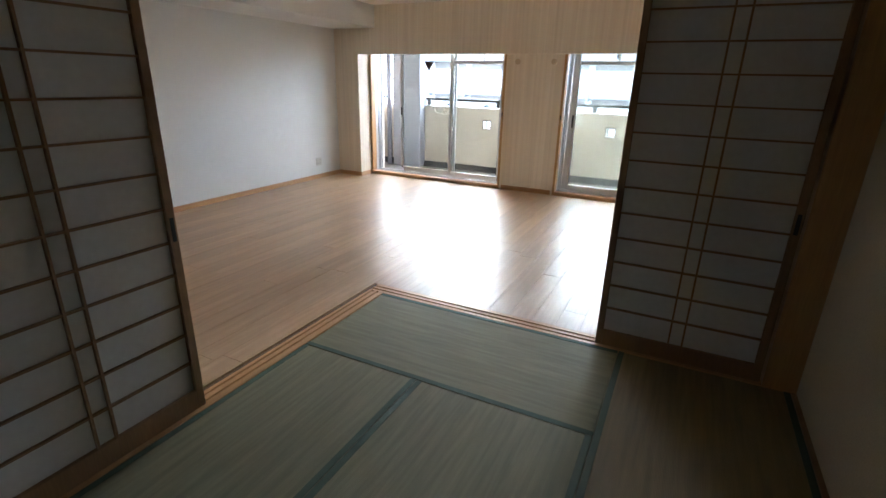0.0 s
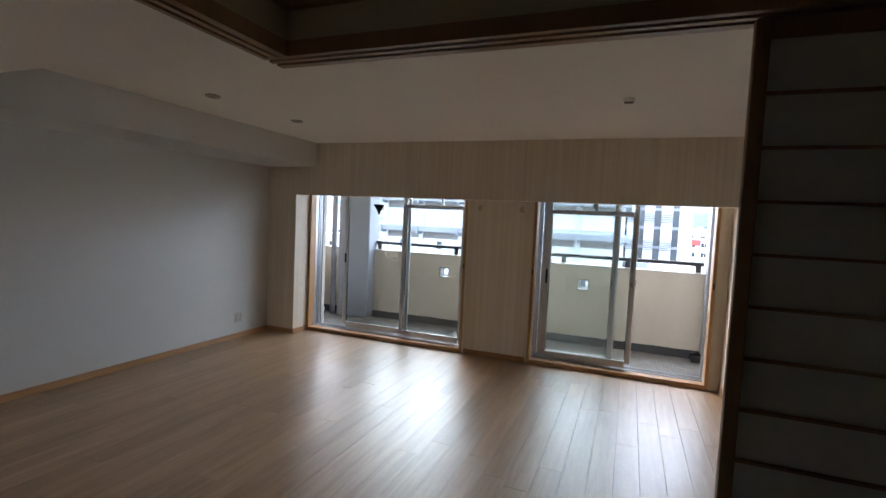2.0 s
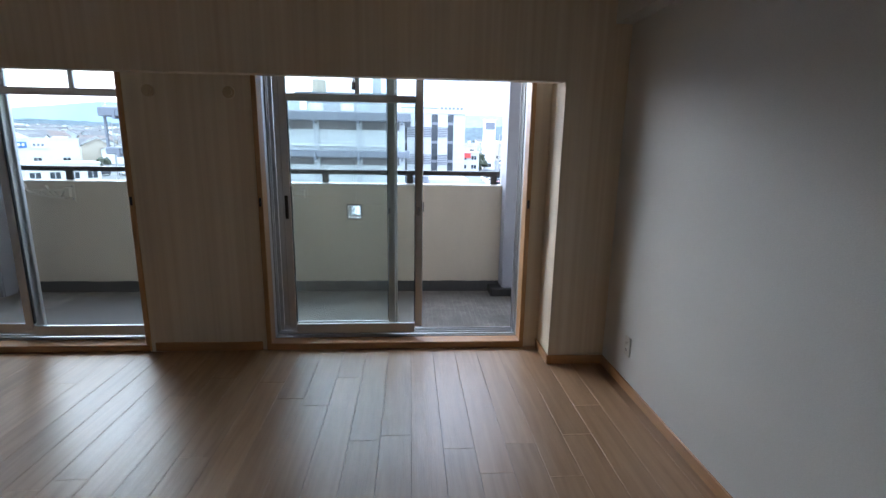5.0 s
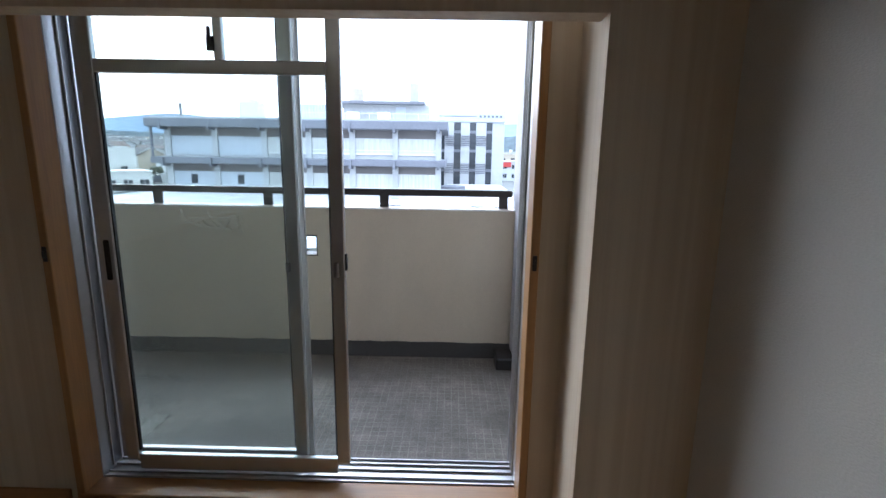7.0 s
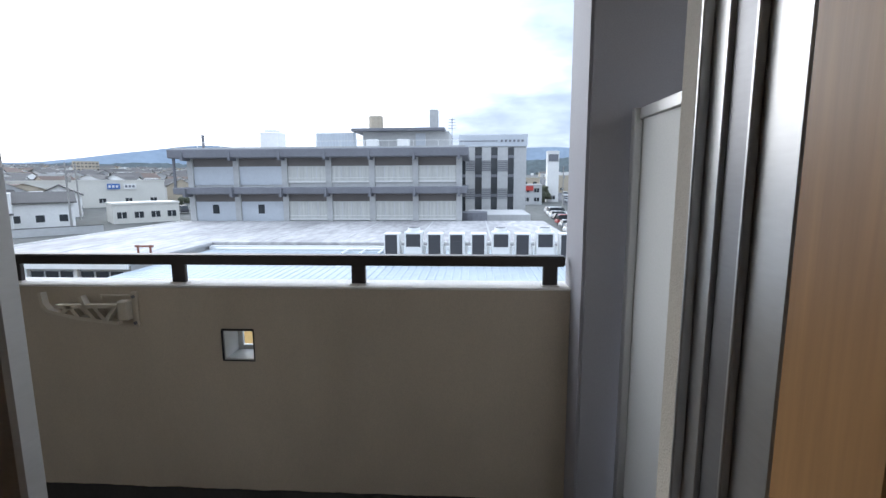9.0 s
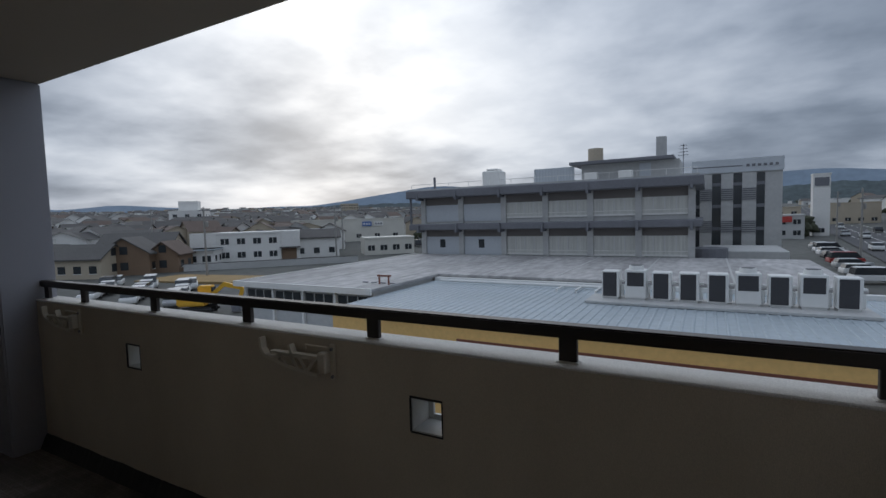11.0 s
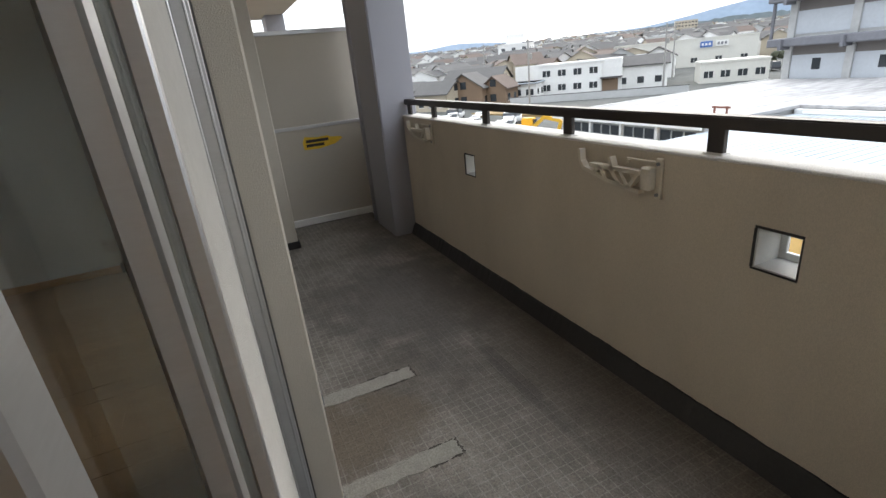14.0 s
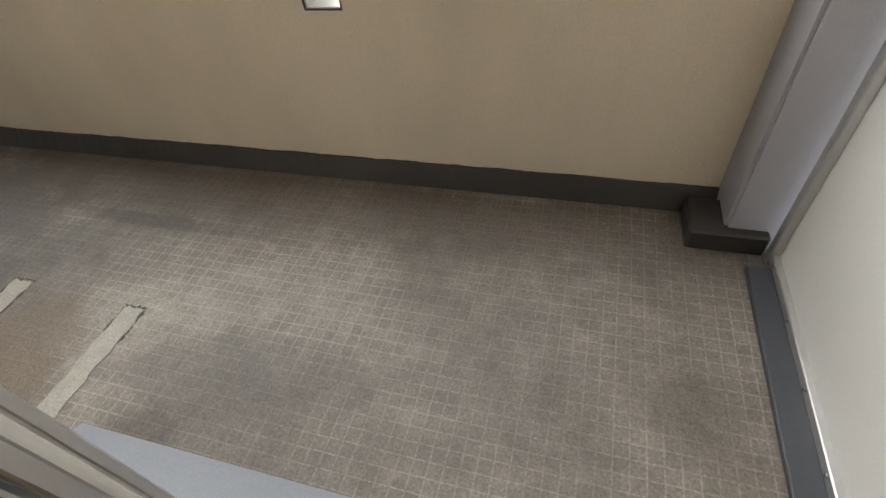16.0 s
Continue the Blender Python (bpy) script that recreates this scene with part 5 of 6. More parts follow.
for x in cols_:
    xx = x + 15.5
    p = part("column", mk((xx - 0.28, xx + 0.28, YF - 0.25, YF, 0, MZ(4.55))), M["concrete"], mb)
    for z in (4.62, 1.12):
        part("bracket", mk((xx - 0.12, xx + 0.12, YF - 1.62, YF - 0.3, MZ(z - 0.32), MZ(z + 0.5))), M["band"], p, "dark bracket")
for i in range(6):
    xa, xb = cols_[i] + 15.5 + 0.28, cols_[i + 1] + 15.5 - 0.28
    for za, zb in ((1.95, 3.75), (-1.75, 0.3)):
        if i < 2:
            part("blank_panel", mk((xa, xb, YF - 0.06, YF, MZ(za), MZ(zb))), M["panel"], mb, "pale blue-grey panel")
            if za < 0:
                part("small_window", mk((xa + 1.7, xa + 2.35, YF - 0.1, YF - 0.06, MZ(-0.9), MZ(0.0)), bevel=0.01), M["darkglass"], mb, "small dark window")
            continue
        w = part("window", mk((xa, xb, YF - 0.05, YF, MZ(za + 0.35), MZ(zb))), M["curtain"], mb, "window with drawn pale curtains")
        part("window_rail", mk((xa, xb, YF - 0.12, YF - 0.05, MZ(za + 0.2), MZ(za + 0.36)), (xa, xb, YF - 0.1, YF - 0.05, MZ(za + 0.62), MZ(za + 0.68))), M["white"], w)
        for k in range(1, 4):
            xm = xa + (xb - xa) * k / 4
            part("mullion", mk((xm - 0.04, xm + 0.04, YF - 0.1, YF - 0.05, MZ(za + 0.68), MZ(zb))), M["alu"], w)
part("corner_post", mk((X0 - 1.3, X0 - 1.1, YF - 1.0, YF - 0.8, MZ(1.7), MZ(4.6))), M["band"], mb)
bm = mk((X0 - 1.0, X1 + 0.4, YF - 0.95, YF - 0.91, MZ(6.05), MZ(6.09)))
for k in range(13):
    x = X0 - 1.0 + (X1 - X0 + 1.4) * k / 12
    box(bm, x - 0.02, x + 0.02, YF - 0.95, YF - 0.91, MZ(5.55), MZ(6.05))
part("roof_railing", bm, M["white"], mb)
part("flue_post", mk((-27.9 + 15.5, -27.7 + 15.5, YF + 0.5, YF + 0.7, MZ(5.5), MZ(6.9))), M["band"], mb)
part("rooftop_unit", mk((-22.6 + 15.5, -20.6 + 15.5, YF + 2, YF + 4, MZ(5.5), MZ(7.3)), (-22.2 + 15.5, -20.9 + 15.5, YF + 2.2, YF + 3.8, MZ(7.3), MZ(7.55)), bevel=0.1), M["white"], mb, "weathered white rooftop unit")
bm = mk((-16.7 + 15.5, -12.6 + 15.5, YF + 2, YF + 2.15, MZ(5.5), MZ(7.1)))
for k in range(14):
    x = -16.6 + 15.5 + 4.0 * k / 13
    box(bm, x - 0.05, x + 0.05, YF + 1.93, YF + 2.0, MZ(5.5), MZ(7.1))
part("louvre_screen", bm, M["panel"], mb)
ph = part("penthouse", mk((-12.0 + 15.5, -3.2 + 15.5, YF + 2.6, YF + 8, MZ(5.5), MZ(7.2))), M["concrete"], mb)
part("penthouse_roof", mk((-13.0 + 15.5, -3.6 + 15.5, YF + 1.6, YF + 8.4, MZ(7.2), MZ(7.5)), bevel=0.03), M["band"], ph)
part("penthouse_door", mk((-6.6 + 15.5, -5.6 + 15.5, YF + 2.52, YF + 2.6, MZ(5.5), MZ(7.0))), M["panel"], ph)
bm = bmesh.new()
cyl(bm, -10.9 + 15.5, YF + 4, MZ(7.5), MZ(8.9), 0.75, 16)
part("water_tank", bm, M["beige"], mb, "beige water tank")
part("chimney", mk((-5.2 + 15.5, -4.35 + 15.5, YF + 3, YF + 4, MZ(7.0), MZ(9.4))), M["concrete"], mb)
bm = mk((-2.9 + 15.5, -2.84 + 15.5, YF + 2, YF + 2.06, MZ(5.5), MZ(8.4)))
for k in range(4):
    box(bm, -3.3 + 15.5 + 0.04 * k, -2.45 + 15.5 - 0.04 * k, YF + 2, YF + 2.05, MZ(7.4 + 0.28 * k), MZ(7.44 + 0.28 * k))
part("antenna", bm, M["band"], mb)
for xa in (-11.3, -8.2):
    part("roof_box", mk((xa + 15.5, xa + 16.7, YF + 0.6, YF + 1.4, MZ(5.55), MZ(6.3)), bevel=0.05), M["white"], mb)

# ---- second block
b2 = thing("clinic_block", (2.2, 64, GZ), "light grey block with dark upright window strips", "building")
part("wall", mk((-4.6, 3.5, -4, 5, 0, MZ(7.6))), M["concrete"], b2)
part("parapet_panel", mk((-4.7, 3.6, -4.15, -4.0, MZ(6.3), MZ(7.7))), M["panel"], b2)
part("parapet_groove", mk((-4.6, 0.0, -4.17, -4.15, MZ(6.9), MZ(7.0))), M["band"], b2)
for k in range(6):
    part("sign_mark", mk((0.35 + 0.5 * k, 0.63 + 0.5 * k, -4.2, -4.15, MZ(6.82), MZ(7.08))), M["band"], b2, "unreadable dark sign lettering")
for xa, xb in ((-3.9, -2.75), (-1.9, -0.8), (0.0, 1.25)):
    q = part("light_pier", mk((xa, xb, -4.25, -4.0, 0, MZ(6.2))), M["concrete"], b2)
    for z0 in (3.4, 0.0):
        for k in range(6):
            part("louvre", mk((xa - 0.05, xb + 0.05, -4.33, -4.25, MZ(z0 + 0.22 * k), MZ(z0 + 0.1 + 0.22 * k))), M["band"], q)
for xa, xb in ((-4.5, -3.9), (-2.75, -1.9), (-0.8, 0.0), (1.25, 2.0)):
    w = part("window_strip", mk((xa, xb, -4.06, -4.0, 0.5, MZ(6.2))), M["darkglass"], b2, "dark glass strip")
    for z in (4.9, 2.6, 0.2, -2.2):
        part("spandrel", mk((xa, xb, -4.1, -4.06, MZ(z), MZ(z + 0.35))), M["band"], w)
part("annex", mk((-3.5, 3.0, -14, -6, 0, MZ(-1.25)), bevel=0.05), M["concrete"], b2)
bm = bmesh.new()
cyl(bm, -3.0, -15.0, 0, MZ(-0.9), 1.5, 18)
part("round_tank", bm, M["band"], b2)

# ---- houses


def gable_house(x, y, w, d, h, rh, rz, wall, roof, label, wins=4):
    t = thing("house", (x, y, gz(x, y) - 0.3), label, "house", "", rz)
    part("wall", mk((-w / 2, w / 2, -d / 2, d / 2, 0, h)), wall, t)
    prism_bm = prism(bmesh.new(), [(-d / 2, h), (d / 2, h), (0, h + rh)], -w / 2, w / 2, "x")
    part("gable", prism_bm, wall, t)
    bm = bmesh.new()
    for s in (-1, 1):
        prism(bm, [(s * (d / 2 + 0.5), h - 0.5 * rh / (d / 2)), (0, h + rh + 0.02), (0, h + rh + 0.25), (s * (d / 2 + 0.5), h + 0.22 - 0.5 * rh / (d / 2))], -w / 2 - 0.45, w / 2 + 0.45, "x")
    part("roof", bm, roof, t)
    for k in range(wins):
        xa = -w / 2 + w * (k + 0.5) / wins - 0.6
        for z in ((1.1, 2.3), (3.7, 4.9)):
            if z[1] < h:
                for s in (-1, 1):
                    ww = part("window", mk((xa, xa + 1.2, s * d / 2 - 0.04, s * d / 2 + 0.04, *z)), M["darkglass"], t)
                    part("window_frame", mk((xa - 0.06, xa + 1.26, s * d / 2 - 0.07, s * d / 2 + 0.07, z[0] - 0.09, z[0])), M["white"], ww)
    for z in ((1.1, 2.4), (3.7, 5.0)):
        for s in (-1, 1):
            part("end_window", mk((s * w / 2 - 0.05, s * w / 2 + 0.05, -0.6, 0.6, *z)), M["darkglass"], t)
    return t


def box_house(x, y, w, d, h, rz, wall, label, cols=4, rows=2, name="building"):
    t = thing(name, (x, y, gz(x, y) - 0.3), label, "building", "", rz)
    part("wall", mk((-w / 2, w / 2, -d / 2, d / 2, 0, h), bevel=0.03), wall, t)
    part("roof_edge", mk((-w / 2 - 0.12, w / 2 + 0.12, -d / 2 - 0.12, d / 2 + 0.12, h - 0.1, h + 0.25)), wall, t)
    for r in range(rows):
        for k in range(cols):
            xa = -w / 2 + w * (k + 0.5) / cols - 0.75
            z = 1.2 + (h - 0.6) / rows * r
            ww = part("window", mk((xa, xa + 1.5, -d / 2 - 0.05, -d / 2 + 0.05, z, z + 1.15)), M["darkglass"], t)
            part("window_frame", mk((xa + 0.71, xa + 0.79, -d / 2 - 0.08, -d / 2 - 0.05, z, z + 1.15)), M["white"], ww)
        for k in range(2):
            part("side_window", mk((w / 2 - 0.05, w / 2 + 0.05, -d / 4 + k * d / 2 - 0.5, -d / 4 + k * d / 2 + 0.5, 1.2 + (h - 0.6) / rows * r, 2.3 + (h - 0.6) / rows * r)), M["darkglass"], t)
    return t


gable_house(-89, 41, 7.5, 6.2, 3.5, 1.9, 28, M["beige"], M["tile"], "beige two-storey house with a dark roof", 3)
gable_house(-87, 46.5, 6.5, 7.6, 3.9, 2.4, 128, M["brownwall"], M["tile"], "brown house with a steep grey gable roof", 2)
gable_house(-84, 51.2, 6, 5, 3.5, 1.9, 125, M["brownwall"], M["tilebrown"], "red-brown house with a small gable roof", 2)
gable_house(-101, 56, 13, 8, 4.2, 2.2, 40, M["beige"], M["tile"], "beige house with a wide grey roof", 4)
gable_house(-97, 38.5, 8, 6.5, 3.6, 1.8, 15, M["white"], M["tile"], "white house with a grey roof", 3)
lw = box_house(-86, 57.5, 7.5, 6, 3.3, 40, M["white"], "low white shed beside the brown houses", 3, 1)
part("shed_roof", mk((-4.1, 4.1, -3.6, 3.3, 3.3, 3.55), bevel=0.05), M["tinroof"], lw, "pale blue steel roof")
wh = box_house(-84, 68.5, 12, 8, 6.0, 44, M["white"], "white cubic two-storey building with small dark windows", 4, 2)
part("entrance_block", mk((6.0, 9.6, -3.6, 3, 0, 6.3), bevel=0.03), M["white"], wh)
part("entrance_recess", mk((6.1, 9.0, -3.7, -3.5, 0.2, 2.7)), M["brownwall"], wh)
part("entrance_canopy", mk((5.8, 9.8, -4.8, -3.6, 2.8, 3.05)), M["tile"], wh)
gable_house(-77, 80, 9.5, 7, 4.5, 1.5, 44, M["white"], M["tile"], "white house with a dark low-pitched roof", 3)
box_house(-65, 90, 11, 7, 3.8, 46, M["cream"], "beige low flat-roofed warehouse", 4, 1)
gable_house(-93, 84, 10, 7, 4.6, 1.7, 60, M["white"], M["tile"], "white house with a grey roof behind the cubic building", 3)
gable_house(-104, 74, 11, 7, 4.6, 2.0, 20, M["beige"], M["tilebrown"], "beige house with a brown roof", 3)
gable_house(-88, 97, 10, 7, 4.8, 1.9, 130, M["white"], M["tile"], "white house with a dark gable roof", 3)
bw = thing("boundary_wall", (-70, 62, gz(-70, 62) - 0.3), "low grey block wall along the lot", "wall", "", 47)
part("block_course", mk((-15, 15, -0.1, 0.1, 0, 1.5)), M["concrete"], bw)
part("capping", mk((-15.05, 15.05, -0.14, 0.14, 1.5, 1.6), bevel=0.02), M["tile"], bw)
st = box_house(-103, 122, 34, 16, 6.8, 42, M["cream"], "long pale cream store building with small signs", 6, 1)
for k in range(2):
    sg = part("sign_panel", mk((4 + 3.6 * k, 6.8 + 3.6 * k, -8.3, -8.05, 4.7, 6.1)), M["white"] if k else M["sign_blue"], st, "plain store sign panel")
    for q in range(3):
        part("sign_mark", mk((4.3 + 3.6 * k + 0.8 * q, 4.8 + 3.6 * k + 0.8 * q, -8.34, -8.3, 5.1, 5.7)), M["band"] if k else M["white"], sg, "unreadable sign mark")
tw = box_house(-185, 122, 13, 11, 9.5, 45, M["white"], "white stepped three-storey building", 3, 3)
part("stair_tower", mk((-3.5, 3.5, -3, 3, 9.5, 13.5)), M["white"], tw)
box_house(-330, 395, 18, 12, 14, 42, M["beige"], "far beige apartment block above the roofs", 7, 5)
sp = box_house(24.6, 158, 3.6, 3.2, 16.2, 0, M["white"], "tall white sign tower beside the road", 1, 1, "sign_tower")
part("sign_face", mk((-1.5, 1.5, -1.75, -1.6, 13.2, 15.4)), M["band"], sp, "plain dark sign face")
box_house(44, 222, 14, 12, 7.5, -4, M["beige"], "beige roadside shop with dark windows", 4, 1)
box_house(60, 205, 16, 14, 9, -4, M["band"], "dark two-storey roadside shop", 4, 2)
box_house(22, 215, 12, 12, 7, -5, M["beige"], "beige two-storey roadside shop", 3, 2)
rs = box_house(15.5, 150, 9, 10, 6, -5, M["concrete"], "grey roadside building with a red sign", 3, 2)
part("sign_panel", mk((-2, 2, -5.4, -5.1, 4.4, 5.8)), M["sign_red"], rs, "plain red sign panel")
box_house(52, 118, 12, 20, 6.5, -5, M["concrete"], "grey two-storey roadside shop", 4, 2)
bn = thing("banner_post", (41, 120, gz(41, 120)), "tall blue roadside banner on a post", "sign")
part("post", mk((-0.06, 0.06, -0.06, 0.06, 0, 6.5)), M["alu"], bn)
part("banner", mk((0.06, 1.1, -0.03, 0.03, 2.2, 6.4)), M["sign_blue"], bn)


def car(x, y, rz, mt, label, van=False):
    t = thing("parked_car", (x, y, gz(x, y) + 0.14), label, "car", "parked cars", rz)
    hh = 1.75 if van else 1.42
    bm = prism(bmesh.new(), [(-2.1, 0.3), (2.05, 0.3), (2.15, 0.6), (2.0, 0.92), (-2.05, 0.95), (-2.15, 0.6)], -0.82, 0.82, "y")
    bmesh.ops.bevel(bm, geom=bm.edges[:], offset=0.06, segments=2, affect="EDGES")
    part("body", bm, mt, t)
    xf = 1.75 if van else 1.1
    bm = prism(bmesh.new(), [(-1.95, 0.93), (xf, 0.93), (xf - 0.6, hh - 0.05), (xf - 0.75, hh), (-1.6, hh), (-1.8, hh - 0.05)], -0.72, 0.72, "y")
    part("cabin", bm, M["darkglass"], t)
    part("roof", mk((-1.6, xf - 0.7, -0.7, 0.7, hh - 0.02, hh + 0.04), bevel=0.02), mt, t)
    for wx in (-1.35, 1.35):
        for wy in (-0.8, 0.66):
            bm = bmesh.new()
            cyl(bm, wx, 0.31, wy, wy + 0.16, 0.31, 16, axis="y")
            wl = part("wheel", bm, M["wheel"], t)
            bm = bmesh.new()
            cyl(bm, wx, 0.31, wy - 0.012 if wy < 0 else wy + 0.16, wy if wy < 0 else wy + 0.172, 0.18, 12, axis="y")
            part("rim", bm, M["alu"], wl)
    for s in (-0.6, 0.6):
        part("headlight", mk((2.02, 2.1, s - 0.15, s + 0.15, 0.62, 0.76), bevel=0.01), M["acwhite"], t)
    return t


M["carsilver"] = surface("silver_car_paint", (0.42, 0.43, 0.44), 0.3, 0.03, metal=0.4, bump=0)
M["carwhite"] = surface("white_car_paint", (0.72, 0.72, 0.71), 0.3, 0.03, bump=0)
M["carblack"] = surface("black_car_paint", (0.03, 0.03, 0.035), 0.25, 0.05, bump=0)
M["carred"] = surface("red_car_paint", (0.30, 0.035, 0.03), 0.3, 0.05, bump=0)
M["machine"] = surface("construction_yellow_paint", (0.72, 0.40, 0.03), 0.45, 0.08, bump=0.05)
paints = (("carwhite", "white"), ("carsilver", "silver"), ("carblack", "black"), ("carwhite", "white"), ("carred", "dark red"))
rng = random.Random(8)
for k in range(15):
    m_, c_ = paints[rng.randrange(4)]
    row, i = divmod(k, 5)
    car(-51.5 - 6.2 * row - 2.9 * i * 0.75 + rng.uniform(-0.3, 0.3), 31.5 - 1.2 * row + 2.3 * i * 0.8 + rng.uniform(-0.3, 0.3), -36 + rng.uniform(-5, 5), M[m_], c_ + " car parked in the yard", rng.random() < 0.4)
for k in range(14):
    m_, c_ = paints[k % 5]
    y = 62 + 15.5 * k + rng.uniform(-4, 4)
    car(road_x(y) + (-4.2, 4.2, -1.6)[k % 3], y, 85 if k % 2 else -95, M[m_], c_ + " car standing on the road", k % 4 == 0)
for k in range(8):
    m_, c_ = paints[(k * 3) % 5]
    car(15.2 + 0.4 * k, 70 + 6.2 * k, 10, M[m_], c_ + " car parked beside the road", k % 3 == 0)
for k in range(9):
    m_, c_ = paints[(k * 2) % 4]
    car(-70 + 3.0 * k, 104 + 2.2 * k, 130, M[m_], c_ + " car in the store car park", k % 3 == 1)

ex = thing("excavator", (-45.3, 30.2, GZ + 0.05), "yellow tracked excavator parked in the yard", "excavator", rz=35)
for s in (-0.9, 0.9):
    part("track", mk((-1.6, 1.6, s - 0.28, s + 0.28, 0.0, 0.75), bevel=0.25, seg=3), M["rubber"], ex)
part("house", mk((-1.8, 0.9, -1.1, 1.1, 0.85, 2.0), bevel=0.15, seg=2), M["machine"], ex)
cb = part("cab", mk((-0.2, 1.2, 0.1, 1.1, 0.9, 2.7), bevel=0.1, seg=2), M["machine"], ex)
part("cab_window", mk((0.1, 1.22, 0.2, 1.12, 1.6, 2.55)), M["darkglass"], cb)
part("boom", prism(bmesh.new(), [(0.8, 1.6), (2.6, 3.1), (4.2, 2.6), (4.1, 2.3), (2.6, 2.65), (0.8, 1.1)], -0.55, -0.2, "y"), M["machine"], ex)
part("stick", prism(bmesh.new(), [(4.2, 2.6), (4.5, 2.4), (4.0, 0.6), (3.7, 0.7)], -0.5, -0.25, "y"), M["machine"], ex)
part("bucket", mk((3.2, 4.1, -0.75, 0.0, 0.05, 0.75), bevel=0.1), M["band"], ex)


def utility_pole(x, y, h=11):
    t = thing("utility_pole", (x, y, gz(x, y)), "grey concrete utility pole with cross-arms", "pole", "utility poles", 40)
    bm = bmesh.new()
    cyl(bm, 0, 0, 0, h, 0.19, 12, 0.11)
    part("shaft", bm, M["pole"], t)
    for z in (h - 0.6, h - 1.6):
        part("cross_arm", mk((-0.9, 0.9, -0.05, 0.05, z, z + 0.1)), M["band"], t)
    part("transformer", mk((0.15, 0.6, -0.22, 0.22, h - 3.2, h - 2.3), bevel=0.08), M["pole"], t)


for x, y in ((-71, 49), (-66, 74), (-78, 90), (-56, 92), (-108, 62), (14.5, 60), (19.5, 95), (23, 130), (40, 100), (44, 150), (47, 190)):
    utility_pole(x, y)

# far roofs, past counting
rng = random.Random(21)
bm = bmesh.new()
def far_house(x, y, w, d, h, rh, a, mi):
    z = gz(x, y) - 0.6
    ca, sa_ = math.cos(a), math.sin(a)

    def P(u, v, q):
        return bm.verts.new((x + u * ca - v * sa_, y + u * sa_ + v * ca, z + q))
    lo = [P(*p, 0) for p in ((-w, -d), (w, -d), (w, d), (-w, d))]
    hi = [P(*p, h) for p in ((-w, -d), (w, -d), (w, d), (-w, d))]
    for i in range(4):
        f = bm.faces.new((lo[i], lo[(i + 1) % 4], hi[(i + 1) % 4], hi[i]))
        f.material_index = mi
    if rh > 0:
        r0, r1 = P(-w, 0, h + rh), P(w, 0, h + rh)
        e = 0.4
        ev = [P(*p, h - 0.15) for p in ((-w - e, -d - e), (w + e, -d - e), (w + e, d + e), (-w - e, d + e))]
        t0, t1 = P(-w - e, 0, h + rh), P(w + e, 0, h + rh)
        for f in ((ev[0], ev[1], t1, t0), (ev[2], ev[3], t0, t1)):
            bm.faces.new(f).material_index = 3 + (mi % 2)
        bm.faces.new((hi[1], hi[2], r1)).material_index = mi
        bm.faces.new((hi[3], hi[0], r0)).material_index = mi
    else:
        bm.faces.new(hi).material_index = 2
    for s in (-1, 1):
        for k in range(2):
            u = (-0.5 + k) * w
            q = [P(u - 0.7, s * (d + 0.03), 1.6), P(u + 0.7, s * (d + 0.03), 1.6), P(u + 0.7, s * (d + 0.03), 2.9), P(u - 0.7, s * (d + 0.03), 2.9)]
            bm.faces.new(q).material_index = 5


for k in range(2900):
    d_ = 128 + 1150 * rng.random() ** 1.5
    az = radians(rng.uniform(-88, -8) if rng.random() < 0.85 else rng.uniform(-8, 45))
    x, y = d_ * math.sin(az), d_ * math.cos(az)
    if abs(x - road_x(y)) < 14 or math.hypot(x + 103, y - 122) < 24 or (d_ < 150 and az > radians(-44)) or (az > radians(-8) and d_ < 260):
        continue
    flat = rng.random() < 0.33
    far_house(x, y, rng.uniform(3.5, 7) * (1.6 if flat else 1), rng.uniform(3, 4.6), rng.uniform(4.5, 6.5), 0 if flat else rng.uniform(1.2, 2.4), rng.uniform(0, 3.14), rng.choice((0, 0, 0, 1, 2)))
me = mesh_of("distant_houses", bm, [M["white"], M["beige"], M["concrete"], M["tile"], M["tilebrown"], M["darkglass"]])
tagged(new("distant_houses", me), label="many small distant houses with grey and brown roofs", category="houses", kind="stuff")

# clumps of winter trees between the roofs
ico = bmesh.new()
bmesh.ops.create_icosphere(ico, subdivisions=1, radius=1.0)
ico.verts.index_update()
ICO_V, ICO_F = [v.co[:] for v in ico.verts], [[v.index for v in f.verts] for f in ico.faces]
ico.free()
tv, tf = [], []
for k in range(950):
    d_ = 110 + 1300 * rng.random() ** 1.3
    az = radians(rng.uniform(-90, 45))
    x, y = d_ * math.sin(az), d_ * math.cos(az)
    if abs(x - road_x(y)) < 9 or (az > radians(-62) and d_ < 135):
        continue
    s = rng.uniform(1.3, 2.9)
    for q in range(7):
        r = s * rng.uniform(0.35, 0.6)
        o = Vector((x + rng.uniform(-s, s), y + rng.uniform(-s, s), gz(x, y) + s * rng.uniform(0.4, 1.5)))
        base = len(tv)
        tv.extend(tuple(Vector(v) * (r * rng.uniform(0.75, 1.25)) + o) for v in ICO_V)
        tf.extend(tuple(i + base for i in f) for f in ICO_F)
me = bpy.data.meshes.new("distant_trees")
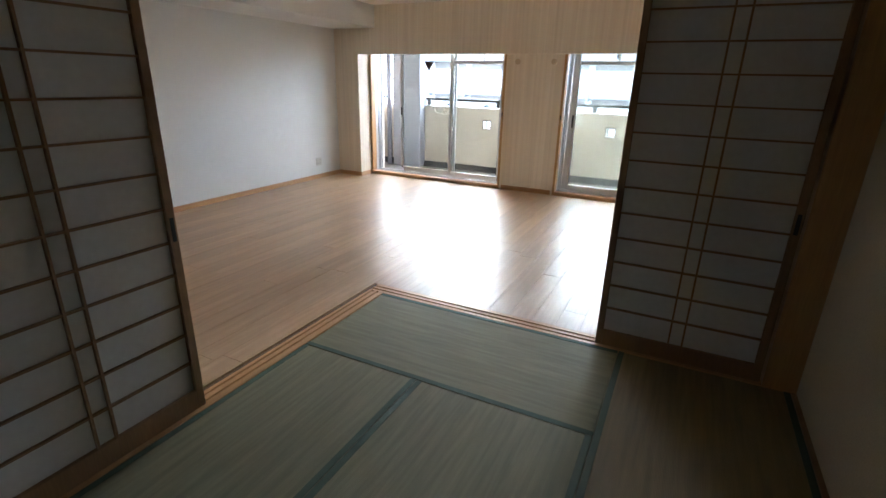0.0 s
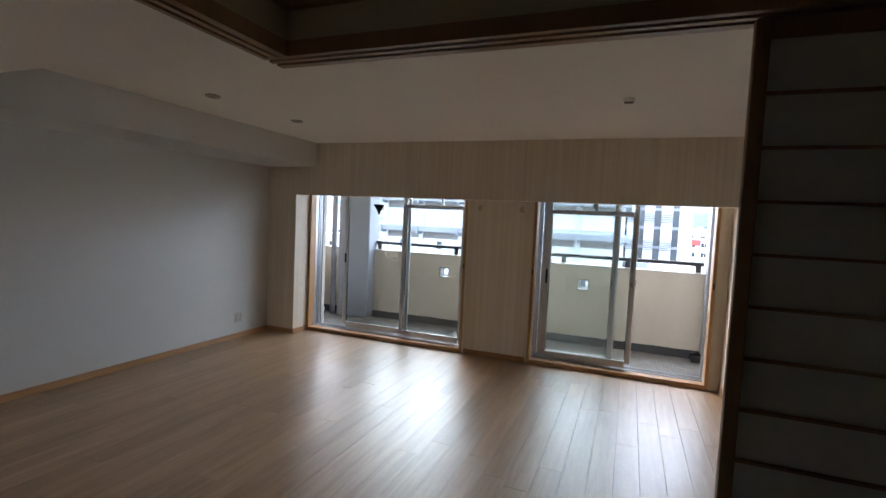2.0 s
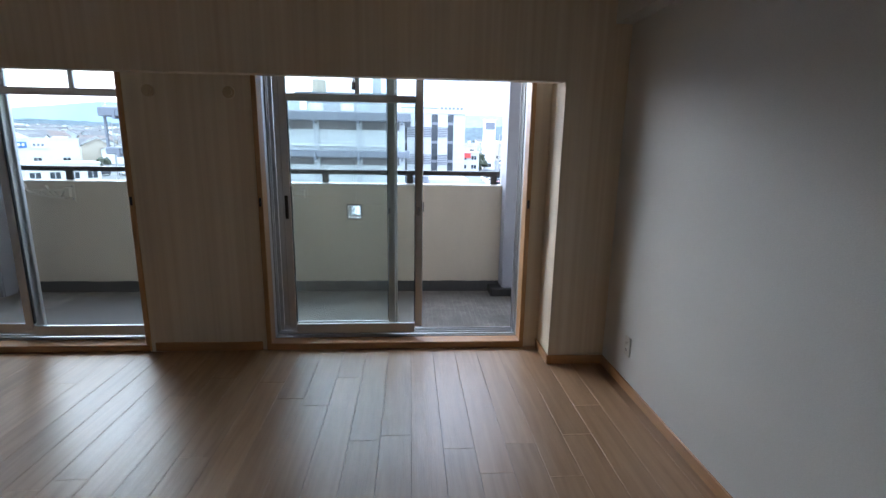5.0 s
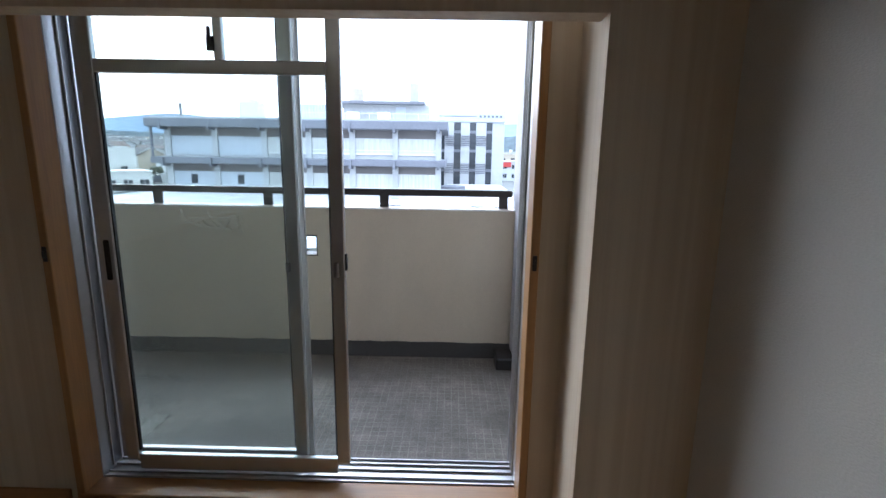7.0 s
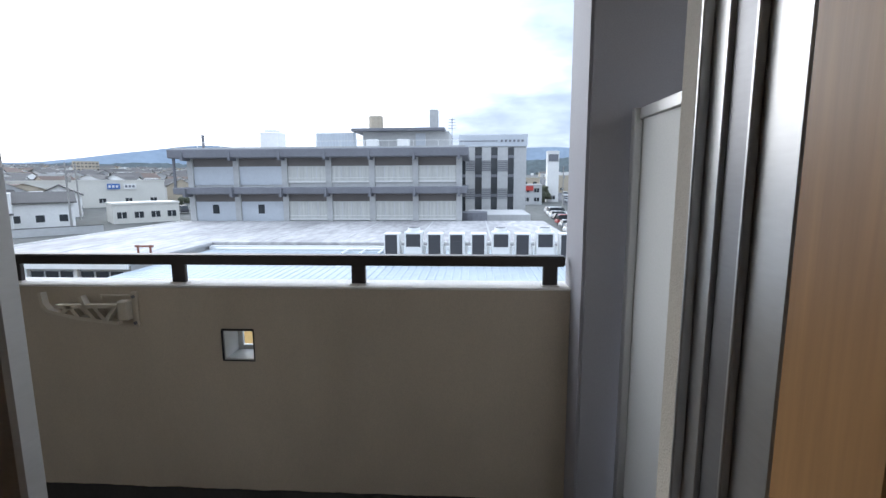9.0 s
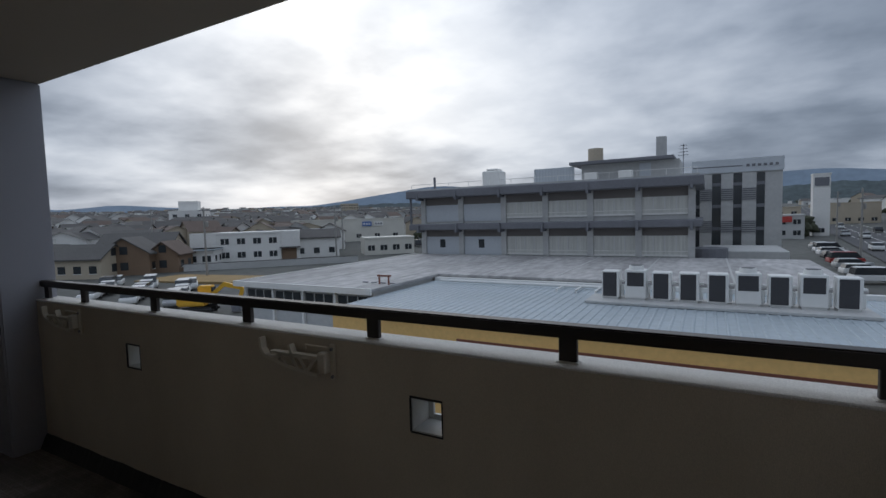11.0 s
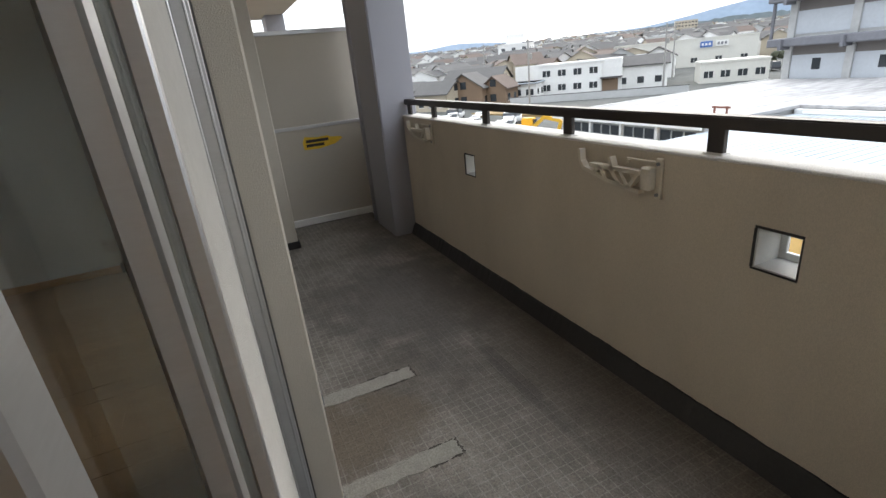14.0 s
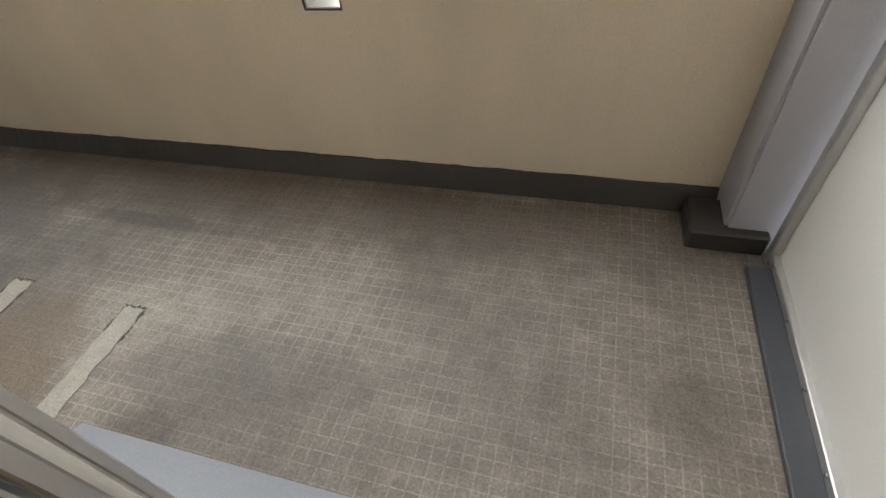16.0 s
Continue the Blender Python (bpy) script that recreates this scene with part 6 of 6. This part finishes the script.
me.from_pydata(tv, [], tf)
me.materials.append(M["tree"])
tagged(new("distant_trees", me), label="dark clumps of winter trees among the houses", category="trees", kind="stuff")

# ---------- floor boards, last ----------
fl = struct("floor", mk((XL, 0.0, -9.2, WY + 0.012, -0.14, -0.012)), M["subfloor"], "light oak board floor, semi-gloss", "floor")
rng = random.Random(11)
PW, nearest = 0.1512, {}
cols = int(math.ceil(-XL / PW))
boards = []
for c in range(cols):
    xa, xb = XL + c * PW, min(0.0, XL + (c + 1) * PW)
    y = -9.2 - rng.uniform(0, 1.5)
    while y < WY:
        ln = 1.818
        ya_, yb_ = max(y, -9.2), min(y + ln, WY + 0.01)
        if xb > TX:
            ya_ = max(ya_, TY)
        if yb_ - ya_ > 0.04:
            boards.append((xa, xb, ya_, yb_))
        y += ln


def plank_mesh(w, ln):
    key = (round(w, 3), round(ln, 3))
    if key not in nearest:
        hw, hl, e = w / 2 - 0.0005, ln / 2 - 0.0005, 0.001
        bm = bmesh.new()
        lo = [bm.verts.new(p) for p in ((-hw, -hl, -0.012), (hw, -hl, -0.012), (hw, hl, -0.012), (-hw, hl, -0.012))]
        md = [bm.verts.new(p) for p in ((-hw, -hl, -e * 0.7), (hw, -hl, -e * 0.7), (hw, hl, -e * 0.7), (-hw, hl, -e * 0.7))]
        up = [bm.verts.new(p) for p in ((-hw + e, -hl + e, 0), (hw - e, -hl + e, 0), (hw - e, hl - e, 0), (-hw + e, hl - e, 0))]
        bm.faces.new(up)
        for i in range(4):
            j = (i + 1) % 4
            bm.faces.new((lo[i], lo[j], md[j], md[i])), bm.faces.new((md[i], md[j], up[j], up[i]))
        nearest[key] = mesh_of("plank", bm, M["floor"])
    return nearest[key]


for xa, xb, ya_, yb_ in boards:
    o = new("plank", plank_mesh(xb - xa, yb_ - ya_))
    o.location = ((xa + xb) / 2, (ya_ + yb_) / 2, 0)
    o.rotation_euler = (rng.uniform(-0.0006, 0.0006), rng.uniform(-0.006, 0.006), 0)
    o.parent = fl
